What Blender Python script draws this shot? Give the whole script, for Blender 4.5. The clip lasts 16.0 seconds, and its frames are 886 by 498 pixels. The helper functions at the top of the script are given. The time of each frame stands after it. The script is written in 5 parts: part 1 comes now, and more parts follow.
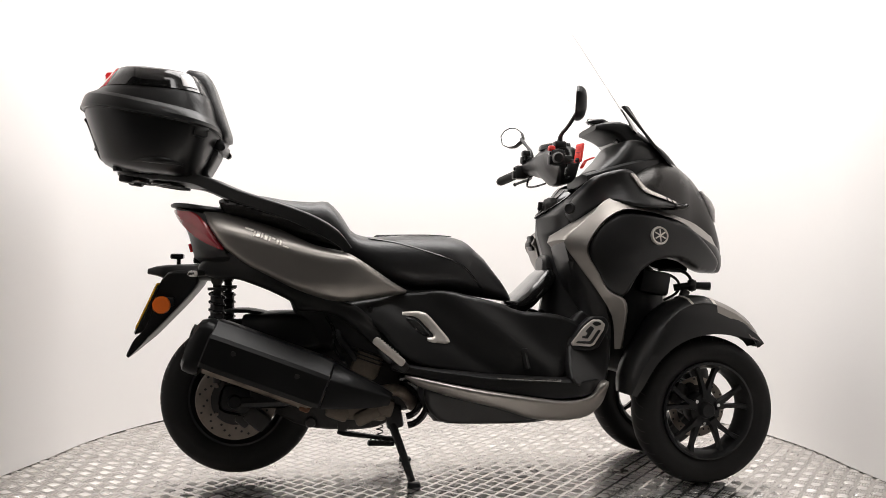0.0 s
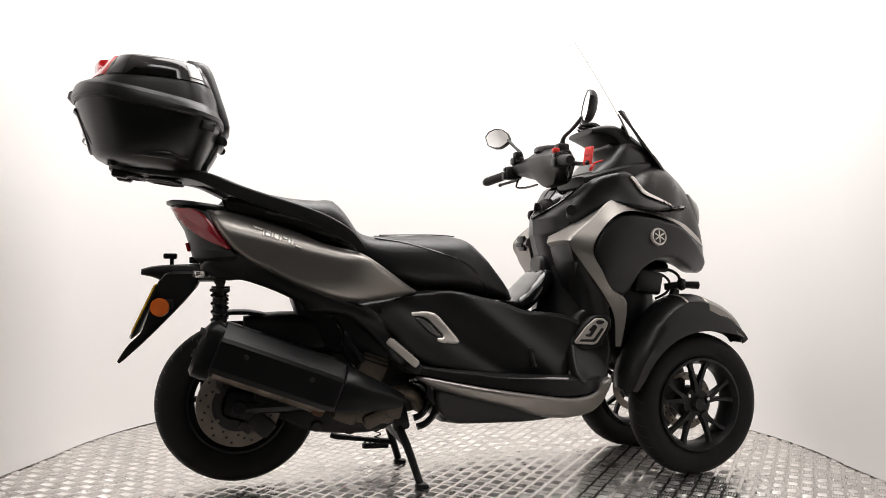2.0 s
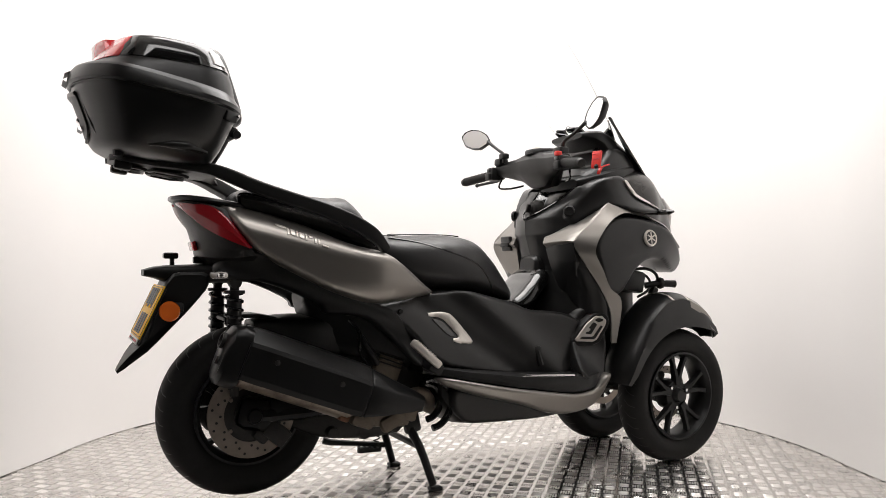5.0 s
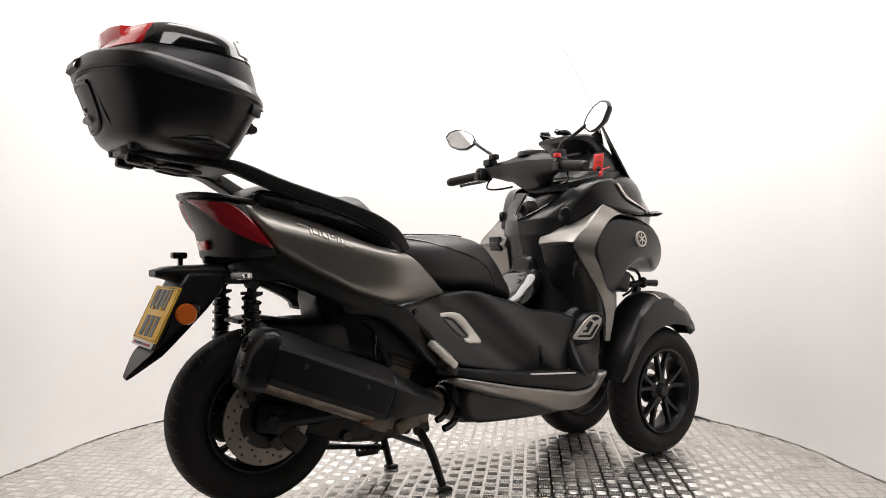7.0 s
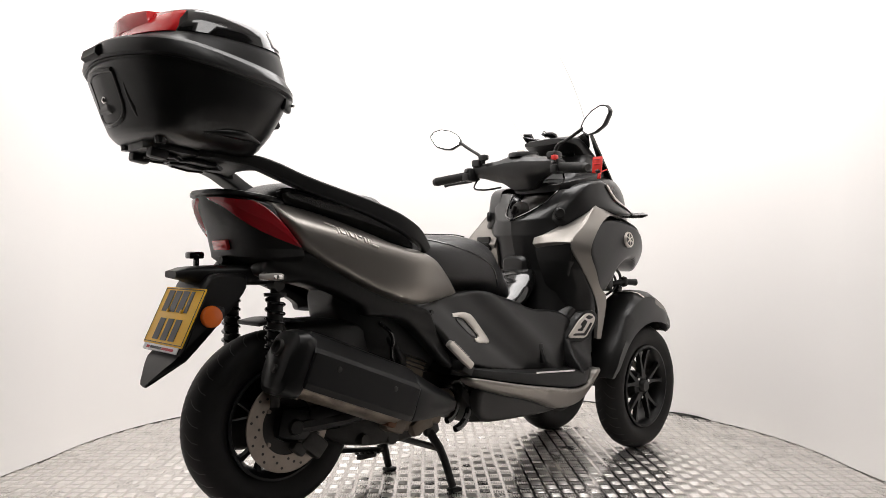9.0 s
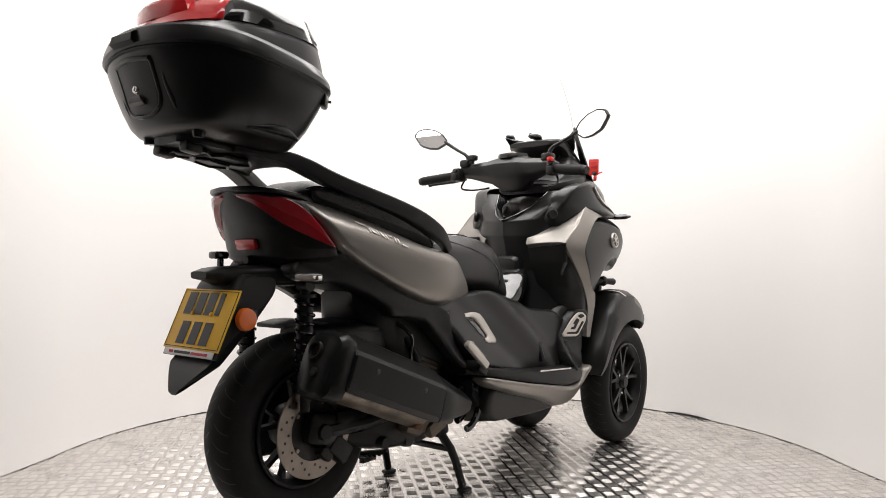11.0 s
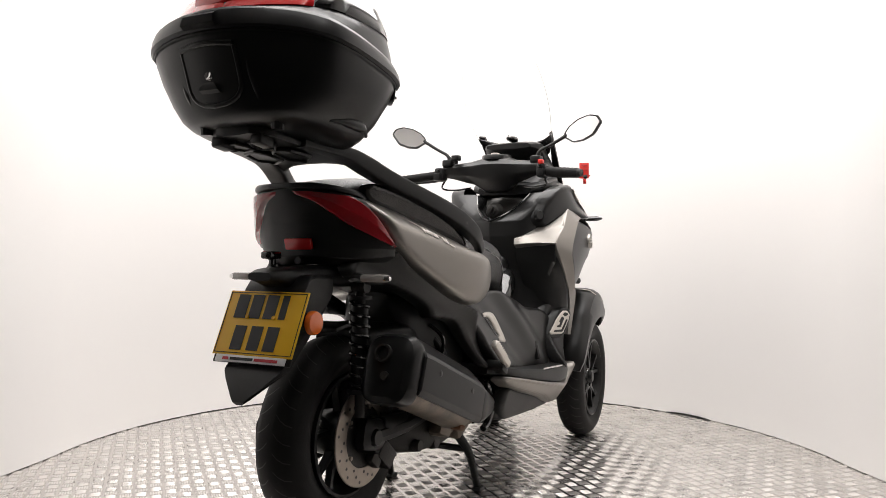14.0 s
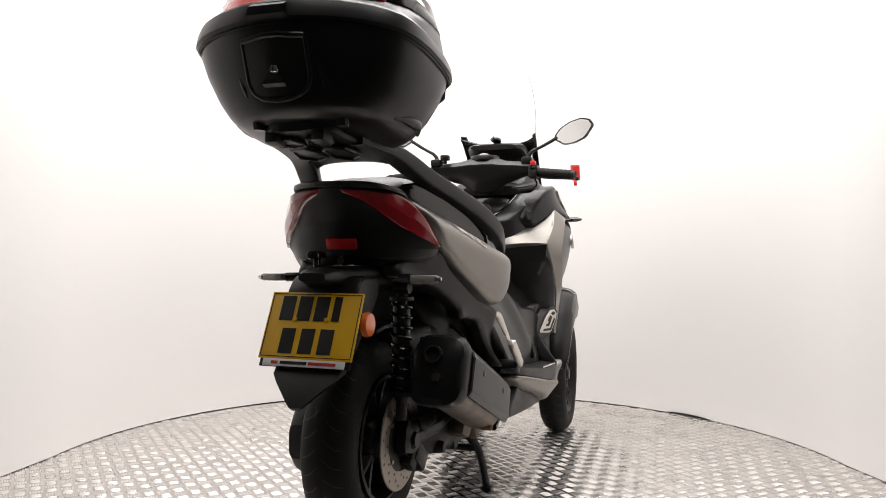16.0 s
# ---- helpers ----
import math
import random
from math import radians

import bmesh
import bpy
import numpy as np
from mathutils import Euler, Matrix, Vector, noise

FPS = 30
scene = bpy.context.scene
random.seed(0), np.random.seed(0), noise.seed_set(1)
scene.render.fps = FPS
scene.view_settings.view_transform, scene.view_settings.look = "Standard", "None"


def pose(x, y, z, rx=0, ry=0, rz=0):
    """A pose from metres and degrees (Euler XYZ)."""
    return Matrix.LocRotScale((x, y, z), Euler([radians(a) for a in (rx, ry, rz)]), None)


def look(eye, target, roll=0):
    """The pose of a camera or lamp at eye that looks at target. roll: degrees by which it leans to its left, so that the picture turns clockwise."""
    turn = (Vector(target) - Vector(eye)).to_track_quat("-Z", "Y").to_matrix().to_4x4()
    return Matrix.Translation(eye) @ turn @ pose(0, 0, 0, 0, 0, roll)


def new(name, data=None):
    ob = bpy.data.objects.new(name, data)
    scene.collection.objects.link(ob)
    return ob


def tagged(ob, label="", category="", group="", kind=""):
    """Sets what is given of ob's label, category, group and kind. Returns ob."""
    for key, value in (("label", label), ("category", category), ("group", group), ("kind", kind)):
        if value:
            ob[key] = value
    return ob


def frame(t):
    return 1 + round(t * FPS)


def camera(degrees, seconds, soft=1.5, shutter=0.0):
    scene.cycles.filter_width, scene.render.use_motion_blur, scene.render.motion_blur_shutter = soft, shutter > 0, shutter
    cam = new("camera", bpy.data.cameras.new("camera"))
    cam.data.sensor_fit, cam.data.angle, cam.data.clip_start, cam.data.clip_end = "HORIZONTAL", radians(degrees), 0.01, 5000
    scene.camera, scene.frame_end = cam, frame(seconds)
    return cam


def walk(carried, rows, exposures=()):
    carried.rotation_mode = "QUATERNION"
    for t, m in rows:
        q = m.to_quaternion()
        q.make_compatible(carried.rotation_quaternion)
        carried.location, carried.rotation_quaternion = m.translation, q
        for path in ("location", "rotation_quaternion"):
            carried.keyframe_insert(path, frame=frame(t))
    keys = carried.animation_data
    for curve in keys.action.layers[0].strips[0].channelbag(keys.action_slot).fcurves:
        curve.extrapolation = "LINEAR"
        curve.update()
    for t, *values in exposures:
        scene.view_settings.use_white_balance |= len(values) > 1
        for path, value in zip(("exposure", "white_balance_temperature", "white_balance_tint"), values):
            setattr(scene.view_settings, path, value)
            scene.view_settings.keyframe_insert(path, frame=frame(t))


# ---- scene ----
cam = camera(60.58, 16.0, soft=0.7)
EYE = (0.0, -2.808, 0.767)
AHEAD = (-0.01736, 0.99967, 0.01916)
VIEW = look(EYE, [e + 2 * a for e, a in zip(EYE, AHEAD)], 0.44)
walk(cam, [(0, VIEW), (16, VIEW)])

# ---- light: white booth lit by ceiling panels ----
world = bpy.data.worlds.new("booth")
scene.world = world
world.use_nodes = True
world.node_tree.nodes["Background"].inputs[0].default_value = (1, 0.97, 0.95, 1)
world.node_tree.nodes["Background"].inputs[1].default_value = 0.05
scene.view_settings.exposure = 0.0


def ceiling_lamp(name, x, y, z, sx, sy, watts, target=None):
    d = bpy.data.lights.new(name, "AREA")
    d.shape, d.size, d.size_y, d.energy, d.color = "RECTANGLE", sx, sy, watts, (1, 0.972, 0.955)
    ob = new(name, d)
    ob.matrix_world = look((x, y, z), target or (x, y + 0.001, 0))
    return ob


ceiling_lamp("ceiling_light", 0.0, 0.25, 2.72, 2.1, 1.7, 74.5)
# weak fill lamp added out of view, to lift the surfaces facing the camera
ceiling_lamp("ceiling_light", 0.0, -1.7, 2.72, 1.8, 0.5, 14)


# ---- materials ----
def material(name, color, rough=0.5, metal=0.0, vary=0.12, scale=6.0, fine=120.0, bump=0.0, bump_scale=300.0, coat=0.0,
             spec=0.5, tint=None, rough_vary=0.05):
    """Principled with variation at two scales in colour and gloss, and a fine relief."""
    m = bpy.data.materials.new(name)
    m.use_nodes = True
    nt = m.node_tree
    n, l = nt.nodes, nt.links
    p = n["Principled BSDF"]
    p.inputs["Metallic"].default_value = metal
    p.inputs["Coat Weight"].default_value = coat
    p.inputs["Coat Roughness"].default_value = 0.08
    p.inputs["Specular IOR Level"].default_value = spec
    tc = n.new("ShaderNodeTexCoord")
    big, small = n.new("ShaderNodeTexNoise"), n.new("ShaderNodeTexNoise")
    big.inputs["Scale"].default_value, small.inputs["Scale"].default_value = scale, fine
    big.inputs["Detail"].default_value = 5
    small.inputs["Detail"].default_value = 2
    l.new(tc.outputs["Object"], big.inputs["Vector"])
    l.new(tc.outputs["Object"], small.inputs["Vector"])
    add = n.new("ShaderNodeMath")
    add.operation = "ADD"
    l.new(big.outputs["Fac"], add.inputs[0])
    weak = n.new("ShaderNodeMath")
    weak.operation = "MULTIPLY"
    weak.inputs[1].default_value = 0.22
    l.new(small.outputs["Fac"], weak.inputs[0])
    l.new(weak.outputs[0], add.inputs[1])
    ramp = n.new("ShaderNodeMapRange")
    ramp.inputs["From Min"].default_value, ramp.inputs["From Max"].default_value = 0.36, 0.86
    l.new(add.outputs[0], ramp.inputs["Value"])
    mix = n.new("ShaderNodeMix")
    mix.data_type = "RGBA"
    c2 = tint or [min(1, c * (1 + vary)) for c in color]
    mix.inputs["A"].default_value = (*[c * (1 - vary) for c in color], 1)
    mix.inputs["B"].default_value = (*c2, 1)
    l.new(ramp.outputs[0], mix.inputs["Factor"])
    l.new(mix.outputs["Result"], p.inputs["Base Color"])
    rr = n.new("ShaderNodeMapRange")
    rr.inputs["To Min"].default_value, rr.inputs["To Max"].default_value = max(0.02, rough - rough_vary), min(1, rough + rough_vary)
    l.new(ramp.outputs[0], rr.inputs["Value"])
    l.new(rr.outputs[0], p.inputs["Roughness"])
    if bump:
        bt = n.new("ShaderNodeTexNoise")
        bt.inputs["Scale"].default_value = bump_scale
        l.new(tc.outputs["Object"], bt.inputs["Vector"])
        b = n.new("ShaderNodeBump")
        b.inputs["Strength"].default_value, b.inputs["Distance"].default_value = bump, 0.002
        l.new(bt.outputs["Fac"], b.inputs["Height"])
        l.new(b.outputs["Normal"], p.inputs["Normal"])
    return m


def clear(name, color=(1, 1, 1), rough=0.0, alpha=0.12):
    """Thin clear sheet: mostly see-through, with a real gloss."""
    m = bpy.data.materials.new(name)
    m.use_nodes = True
    p = m.node_tree.nodes["Principled BSDF"]
    p.inputs["Base Color"].default_value = (*color, 1)
    p.inputs["Roughness"].default_value = rough
    p.inputs["Transmission Weight"].default_value = 1.0
    p.inputs["IOR"].default_value = 1.03
    p.inputs["Alpha"].default_value = alpha
    return m


MATTE = material("matte_black_plastic", (0.0095, 0.0092, 0.009), 0.42, spec=0.38, bump=0.06, bump_scale=900, vary=0.2)
PANEL = material("satin_black_panel", (0.0125, 0.0122, 0.012), 0.32, spec=0.44, bump=0.012, bump_scale=600, vary=0.18)
GLOSS = material("gloss_black", (0.008, 0.008, 0.008), 0.12, coat=0.6, vary=0.2, rough_vary=0.04)
CASE = material("case_black_plastic", (0.007, 0.007, 0.007), 0.33, spec=0.4, bump=0.04, bump_scale=700, vary=0.2)
GREY = material("gunmetal_satin_paint", (0.27, 0.252, 0.232), 0.38, metal=0.8, fine=900, vary=0.035, rough_vary=0.015)
NOSE = material("dark_gunmetal_paint", (0.034, 0.032, 0.03), 0.28, metal=0.6, fine=900, vary=0.04, rough_vary=0.015)
VINYL = material("seat_vinyl", (0.021, 0.0206, 0.0208), 0.36, bump=0.35, bump_scale=520, vary=0.2)
RUBBER = material("tyre_rubber", (0.013, 0.0125, 0.012), 0.6, spec=0.18, bump=0.2, bump_scale=260, vary=0.3, scale=14)
RIM = material("satin_black_wheel", (0.011, 0.011, 0.011), 0.36, spec=0.25, coat=0.05, vary=0.15)
CAST = material("cast_alloy_dark", (0.028, 0.026, 0.024), 0.55, metal=0.4, bump=0.4, bump_scale=160, vary=0.4)
DIRTY = material("stained_cast_alloy", (0.12, 0.1, 0.08), 0.55, metal=0.6, bump=0.4, bump_scale=120, vary=0.35, tint=(0.2, 0.165, 0.13))
STEEL = material("brushed_disc_steel", (0.26, 0.225, 0.195), 0.38, metal=0.95, vary=0.15, scale=20)
STAINED = material("heat_stained_steel", (0.11, 0.085, 0.066), 0.48, metal=0.7, vary=0.5, tint=(0.26, 0.215, 0.17), scale=14, bump=0.15, bump_scale=90)
RUST = material("rusty_seam", (0.16, 0.07, 0.035), 0.7, metal=0.3, vary=0.4, bump=0.4)
CHROME = material("chrome", (0.75, 0.74, 0.73), 0.1, metal=1.0, vary=0.04, rough_vary=0.03)
SILVER = material("satin_silver_trim", (0.66, 0.62, 0.57), 0.34, metal=0.55, vary=0.08)
COVER = material("muffler_cover_black", (0.009, 0.009, 0.009), 0.3, spec=0.2, vary=0.06, rough_vary=0.02)
REDLENS = material("red_lens", (0.3, 0.008, 0.014), 0.12, coat=0.7, vary=0.2, fine=260)
REDCASE = material("red_case_reflector", (0.68, 0.016, 0.02), 0.14, coat=0.6, vary=0.12, fine=300)
REDTAG = material("red_plastic_tag", (0.8, 0.035, 0.025), 0.4, vary=0.08)
ORANGE = material("orange_reflector", (0.8, 0.16, 0.02), 0.2, coat=0.5, vary=0.12, fine=420)
SMOKE = material("clear_indicator_lens", (0.35, 0.33, 0.31), 0.15, coat=0.5, vary=0.25)
YELLOW = material("yellow_number_plate", (0.95, 0.54, 0.02), 0.42, vary=0.05)
INK = material("black_plate_ink", (0.012, 0.011, 0.01), 0.4)
WHITE = material("white_plastic", (0.75, 0.73, 0.71), 0.35, vary=0.05)
STRAP = material("red_print", (0.5, 0.03, 0.04), 0.5)
MIRROR = material("mirror_glass", (0.92, 0.92, 0.92), 0.01, metal=1.0, vary=0.01, rough_vary=0.005)
SCREEN = clear("clear_windscreen")
DARK = material("dark_studio_wall", (0.06, 0.058, 0.056), 0.8, vary=0.1)
WALL = material("white_booth_wall", (0.86, 0.84, 0.825), 0.75, vary=0.012, scale=1.3, bump=0.05, bump_scale=60, spec=0.2)
CEIL = material("white_ceiling", (0.85, 0.84, 0.83), 0.85, vary=0.02)
PLATE = material("aluminium_tread_plate", (0.7, 0.67, 0.645), 0.15, metal=0.95, vary=0.1, scale=5, bump=0.06, bump_scale=40)
TREAD = material("worn_tread_bars", (0.82, 0.79, 0.76), 0.29, metal=0.9, vary=0.1, scale=8)


# ---- mesh helpers ----
def link(name, bm, mat, parent=None, label="", smooth=True, sharp=35):
    bmesh.ops.recalc_face_normals(bm, faces=bm.faces)
    for f in bm.faces:
        f.smooth = smooth
    if smooth:
        lim = radians(sharp)
        for e in bm.edges:
            if len(e.link_faces) == 2 and e.calc_face_angle(0) > lim:
                e.smooth = False
    me = bpy.data.meshes.new(name)
    bm.to_mesh(me)
    bm.free()
    me.materials.append(mat)
    ob = new(name, me)
    if parent:
        ob.parent = parent
    if label:
        tagged(ob, label)
    return ob


def part(name, bm, material, parent, label="", sharp=35):
    return link(name, bm, material, parent, label, True, sharp)


def skin(name, bm, material, parent, label=""):
    """A moulded panel: shaded smooth over its rounded edges."""
    return link(name, bm, material, parent, label, True, 82)


def soften(pts, closed=True, n=2, q=0.25):
    """Corner cutting."""
    for _ in range(n):
        out = []
        m = len(pts)
        for i in range(m if closed else m - 1):
            a, b = Vector(pts[i]), Vector(pts[(i + 1) % m])
            out += [a.lerp(b, q), a.lerp(b, 1 - q)]
        if not closed:
            out = [Vector(pts[0])] + out[1:-1] + [Vector(pts[-1])]
        pts = out
    return [Vector(p) for p in pts]


def spread(ctrl):
    """A smooth y over (x, z), from a few (x, z, y)."""
    c = np.array(ctrl, float)
    def basis(x, z):
        b = [np.ones_like(x), x, z]
        if len(c) >= 6:
            b += [x * x, x * z, z * z]
        return np.stack(b, -1)
    k = np.linalg.lstsq(basis(c[:, 0], c[:, 1]), c[:, 2], rcond=None)[0]
    return lambda x, z: float(basis(np.array(x), np.array(z)) @ k)


def outline_field(px, pz, poly):
    """Distance to an outline (positive inside) and the nearest point on it, for arrays of points."""
    a = np.array([(p[0], p[1]) for p in poly])
    b = np.roll(a, -1, 0)
    d = b - a
    q = np.stack([px, pz], -1)[:, None]
    k = np.clip(((q - a) * d).sum(-1) / ((d * d).sum(-1) + 1e-12), 0, 1)
    near = a + k[..., None] * d
    dist = np.hypot(*np.moveaxis(q - near, -1, 0))
    best = dist.argmin(1)
    rows = np.arange(len(px))
    crosses = (a[:, 1] > pz[:, None]) != (b[:, 1] > pz[:, None])
    at = a[:, 0] + (pz[:, None] - a[:, 1]) / np.where(np.abs(d[:, 1]) < 1e-12, 1e-12, d[:, 1]) * d[:, 0]
    inside = (crosses & (px[:, None] < at)).sum(1) % 2 == 1
    return np.where(inside, 1, -1) * dist[rows, best], near[rows, best]


def shell(outline, yf, thick=0.015, r=0.012, n=2, q=0.2, side=-1):
    """A curved panel with a side-view outline in (x, z), rounded over at its edges and turned in by thick."""
    poly = soften([(x, z) for x, z in outline], True, n, q)
    lo = np.min([(p[0], p[1]) for p in poly], 0)
    hi = np.max([(p[0], p[1]) for p in poly], 0)
    h = 0.0065 if max(hi - lo) > 0.15 else 0.0025
    xs, zs = np.arange(lo[0] - h, hi[0] + 2 * h, h), np.arange(lo[1] - h, hi[1] + 2 * h, h)
    gx, gz = (g.ravel() for g in np.meshgrid(xs, zs, indexing="ij"))
    d, near = outline_field(gx, gz, poly)
    snap = np.abs(d) < 0.6 * h
    good = snap | (d > 0)
    gx, gz = np.where(snap, near[:, 0], gx), np.where(snap, near[:, 1], gz)
    d = np.where(snap, 0.0, d)
    k = np.clip(1 - d / r, 0, 1)
    gy = np.array([yf(x, z) for x, z in zip(gx, gz)]) + r * (1 - np.sqrt(1 - k * k))
    bm = bmesh.new()
    made, nz = {}, len(zs)
    def vert(i):
        if i not in made:
            made[i] = bm.verts.new((gx[i], gy[i] * -side, gz[i]))
        return made[i]
    for i in range(len(xs) - 1):
        for j in range(nz - 1):
            ids = [c for c in (i * nz + j, (i + 1) * nz + j, (i + 1) * nz + j + 1, i * nz + j + 1) if good[c]]
            if len(ids) >= 3 and not all(snap[c] for c in ids):
                bm.faces.new([vert(c) for c in ids])
    rim = [e for e in bm.edges if len(e.link_faces) == 1]
    for v in bmesh.ops.extrude_edge_only(bm, edges=rim)["geom"]:
        if isinstance(v, bmesh.types.BMVert):
            v.co.y += thick * -side
    return bm


def both(name, outline, yf, mat, parent, label="", **kw):
    return [skin(name, shell(outline, yf, side=s, **kw), mat, parent, label) for s in (-1, 1)]


def loft(rings, cap=True, closed=True):
    bm = bmesh.new()
    vs = [[bm.verts.new(p) for p in ring] for ring in rings]
    m = len(vs[0])
    for a, b in zip(vs, vs[1:]):
        for i in range(m if closed else m - 1):
            bm.faces.new((a[i], a[(i + 1) % m], b[(i + 1) % m], b[i]))
    if cap and closed:
        bm.faces.new(vs[0])
        bm.faces.new(vs[-1])
    return bm


def ring_yz(x, w, zt, zb, n=24, e=3.0, yc=0.0, slope=0.0):
    """Superellipse section across x."""
    h, c = (zt - zb) / 2, (zt + zb) / 2
    out = []
    for i in range(n):
        a = 2 * math.pi * i / n
        ca, sa = math.cos(a), math.sin(a)
        dy = w * math.copysign(abs(ca) ** (2 / e), ca)
        dz = h * math.copysign(abs(sa) ** (2 / e), sa)
        out.append((x + slope * dz, yc + dy, c + dz))
    return out


def along(rows, step):
    """Rows of numbers, filled in smoothly by the first column."""
    rows = np.array(rows, float)
    k = max(2, int(round((rows[-1, 0] - rows[0, 0]) / step)))
    xs = np.linspace(rows[0, 0], rows[-1, 0], k + 1)
    out = [xs]
    for c in range(1, rows.shape[1]):
        m = np.gradient(rows[:, c], rows[:, 0])
        i = np.clip(np.searchsorted(rows[:, 0], xs, side="right") - 1, 0, len(rows) - 2)
        h = rows[i + 1, 0] - rows[i, 0]
        t = (xs - rows[i, 0]) / h
        out.append((2 * t**3 - 3 * t**2 + 1) * rows[i, c] + (t**3 - 2 * t**2 + t) * h * m[i] * 0.8
                   + (3 * t**2 - 2 * t**3) * rows[i + 1, c] + (t**3 - t**2) * h * m[i + 1] * 0.8)
    return np.stack(out, 1)


def hull(rows, step=0.03, n=24, e=3.0):
    """Body along x from rows of x, half width, top, bottom."""
    return loft([ring_yz(x, w, t, b, n, e) for x, w, t, b in along(rows, step)])


def tube(path, r, n=10, cap=True, rounded=0):
    """Pipe along points; r a number or one for each point."""
    pts = [Vector(p) for p in path]
    if rounded:
        pts = soften(pts, False, rounded)
    rs = [r] * len(pts) if not hasattr(r, "__len__") else list(np.interp(np.linspace(0, 1, len(pts)), np.linspace(0, 1, len(r)), r))
    d0 = (pts[1] - pts[0]).normalized()
    u = d0.orthogonal().normalized()
    rings = []
    for i, p in enumerate(pts):
        d = (pts[min(i + 1, len(pts) - 1)] - pts[max(i - 1, 0)]).normalized()
        u = (u - d * u.dot(d)).normalized()
        v = d.cross(u)
        rings.append([p + float(rs[i]) * (math.cos(2 * math.pi * k / n) * u + math.sin(2 * math.pi * k / n) * v) for k in range(n)])
    return loft(rings, cap)


def lathe(profile, n=48, axis="y", center=(0, 0, 0), closed=False):
    """Turn (radius, offset along axis) round the axis."""
    rings = []
    for i in range(n):
        a = 2 * math.pi * i / n
        ring = []
        for r, o in profile:
            c, s = r * math.cos(a), r * math.sin(a)
            p = {"y": (c, o, s), "x": (o, c, s), "z": (c, s, o)}[axis]
            ring.append(Vector(p) + Vector(center))
        rings.append(ring)
    bm = bmesh.new()
    vs = [[bm.verts.new(p) for p in r] for r in rings]
    m = len(profile)
    for i in range(n):
        a, b = vs[i], vs[(i + 1) % n]
        for j in range(m if closed else m - 1):
            k = (j + 1) % m
            bm.faces.new((a[j], a[k], b[k], b[j]))
    bmesh.ops.remove_doubles(bm, verts=bm.verts, dist=1e-5)
    return bm


def box(x, y, z, sx, sy, sz, bevel=0.004, rot=None, seg=2):
    """Rounded block."""
    bm = bmesh.new()
    bmesh.ops.create_cube(bm, size=1)
    for v in bm.verts:
        v.co = Vector((v.co.x * sx, v.co.y * sy, v.co.z * sz))
    if bevel:
        bmesh.ops.bevel(bm, geom=bm.edges[:], offset=bevel, segments=seg, affect="EDGES", profile=0.5)
    m = pose(x, y, z, *(rot or (0, 0, 0)))
    bm.transform(m)
    return bm


def merged(*bms):
    out = bmesh.new()
    for b in bms:
        me = bpy.data.meshes.new("tmp")
        b.to_mesh(me)
        out.from_mesh(me)
        bpy.data.meshes.remove(me)
        b.free()
    return out


def flat_bar(path, ws, hs, e=3.5, n=16):
    """A broad moulded bar along points; half widths across and half heights, one for each point."""
    k = np.linspace(0, 1, len(path))
    pts = soften(path, False, 3)
    at = np.linspace(0, 1, len(pts))
    ws, hs = np.interp(at, k, ws), np.interp(at, k, hs)
    rings = []
    for i, p in enumerate(pts):
        d = (pts[min(i + 1, len(pts) - 1)] - pts[max(i - 1, 0)]).normalized()
        u = d.cross(Vector((0, 0, 1))).normalized()
        v = u.cross(d)
        ring = []
        for j in range(n):
            a = 2 * math.pi * j / n
            ca, sa = math.cos(a), math.sin(a)
            ring.append(p + u * float(ws[i] * math.copysign(abs(ca) ** (2 / e), ca)) + v * float(hs[i] * math.copysign(abs(sa) ** (2 / e), sa)))
        rings.append(ring)
    return loft(rings)


def sheet(rows, s=-1, turn=(.012, .012, 0), m=5):
    """A pressed panel through rows of points (y outwards), smooth along each row, with soft creases from row to row; s: the side."""
    fine = []
    for r in rows:
        p = [Vector(q) for q in r]
        p = [p[0] * 2 - p[1]] + p + [p[-1] * 2 - p[-2]]
        line = []
        for k in range(1, len(p) - 2):
            for t in (i / m for i in range(m)):
                line.append(.5 * (2 * p[k] + (p[k + 1] - p[k - 1]) * t + (2 * p[k - 1] - 5 * p[k] + 4 * p[k + 1] - p[k + 2]) * t * t + (3 * p[k] - p[k - 1] - 3 * p[k + 1] + p[k + 2]) * t ** 3))
        fine.append(line + [p[-2]])
    out = []
    for a, b in zip(fine, fine[1:]):
        out += [[p.lerp(q, t) for p, q in zip(a, b)] for t in (0, .08, .36, .64, .92)]
    out.append(fine[-1])
    bm = loft([[(p.x, s * p.y, p.z) for p in r] for r in out], closed=False)
    for v in bmesh.ops.extrude_edge_only(bm, edges=[e for e in bm.edges if len(e.link_faces) == 1])["geom"]:
        if isinstance(v, bmesh.types.BMVert):
            v.co += Vector((turn[0], -s * turn[1], turn[2]))
    bmesh.ops.remove_doubles(bm, verts=bm.verts, dist=1e-5)
    return bm


# ---- the booth ----
RING = (-0.03, 0.139)
RAD = 1.535


def wall_plan():
    """Plan of the white wall: an arc behind the turntable, straight wings to the front."""
    pts = [(RING[0] + RAD + .2, -1.5)]
    for i in range(97):
        a = math.pi * i / 96
        pts.append((RING[0] + RAD * math.cos(a), RING[1] + RAD * math.sin(a)))
    pts.append((RING[0] - RAD - .2, -1.5))
    return pts


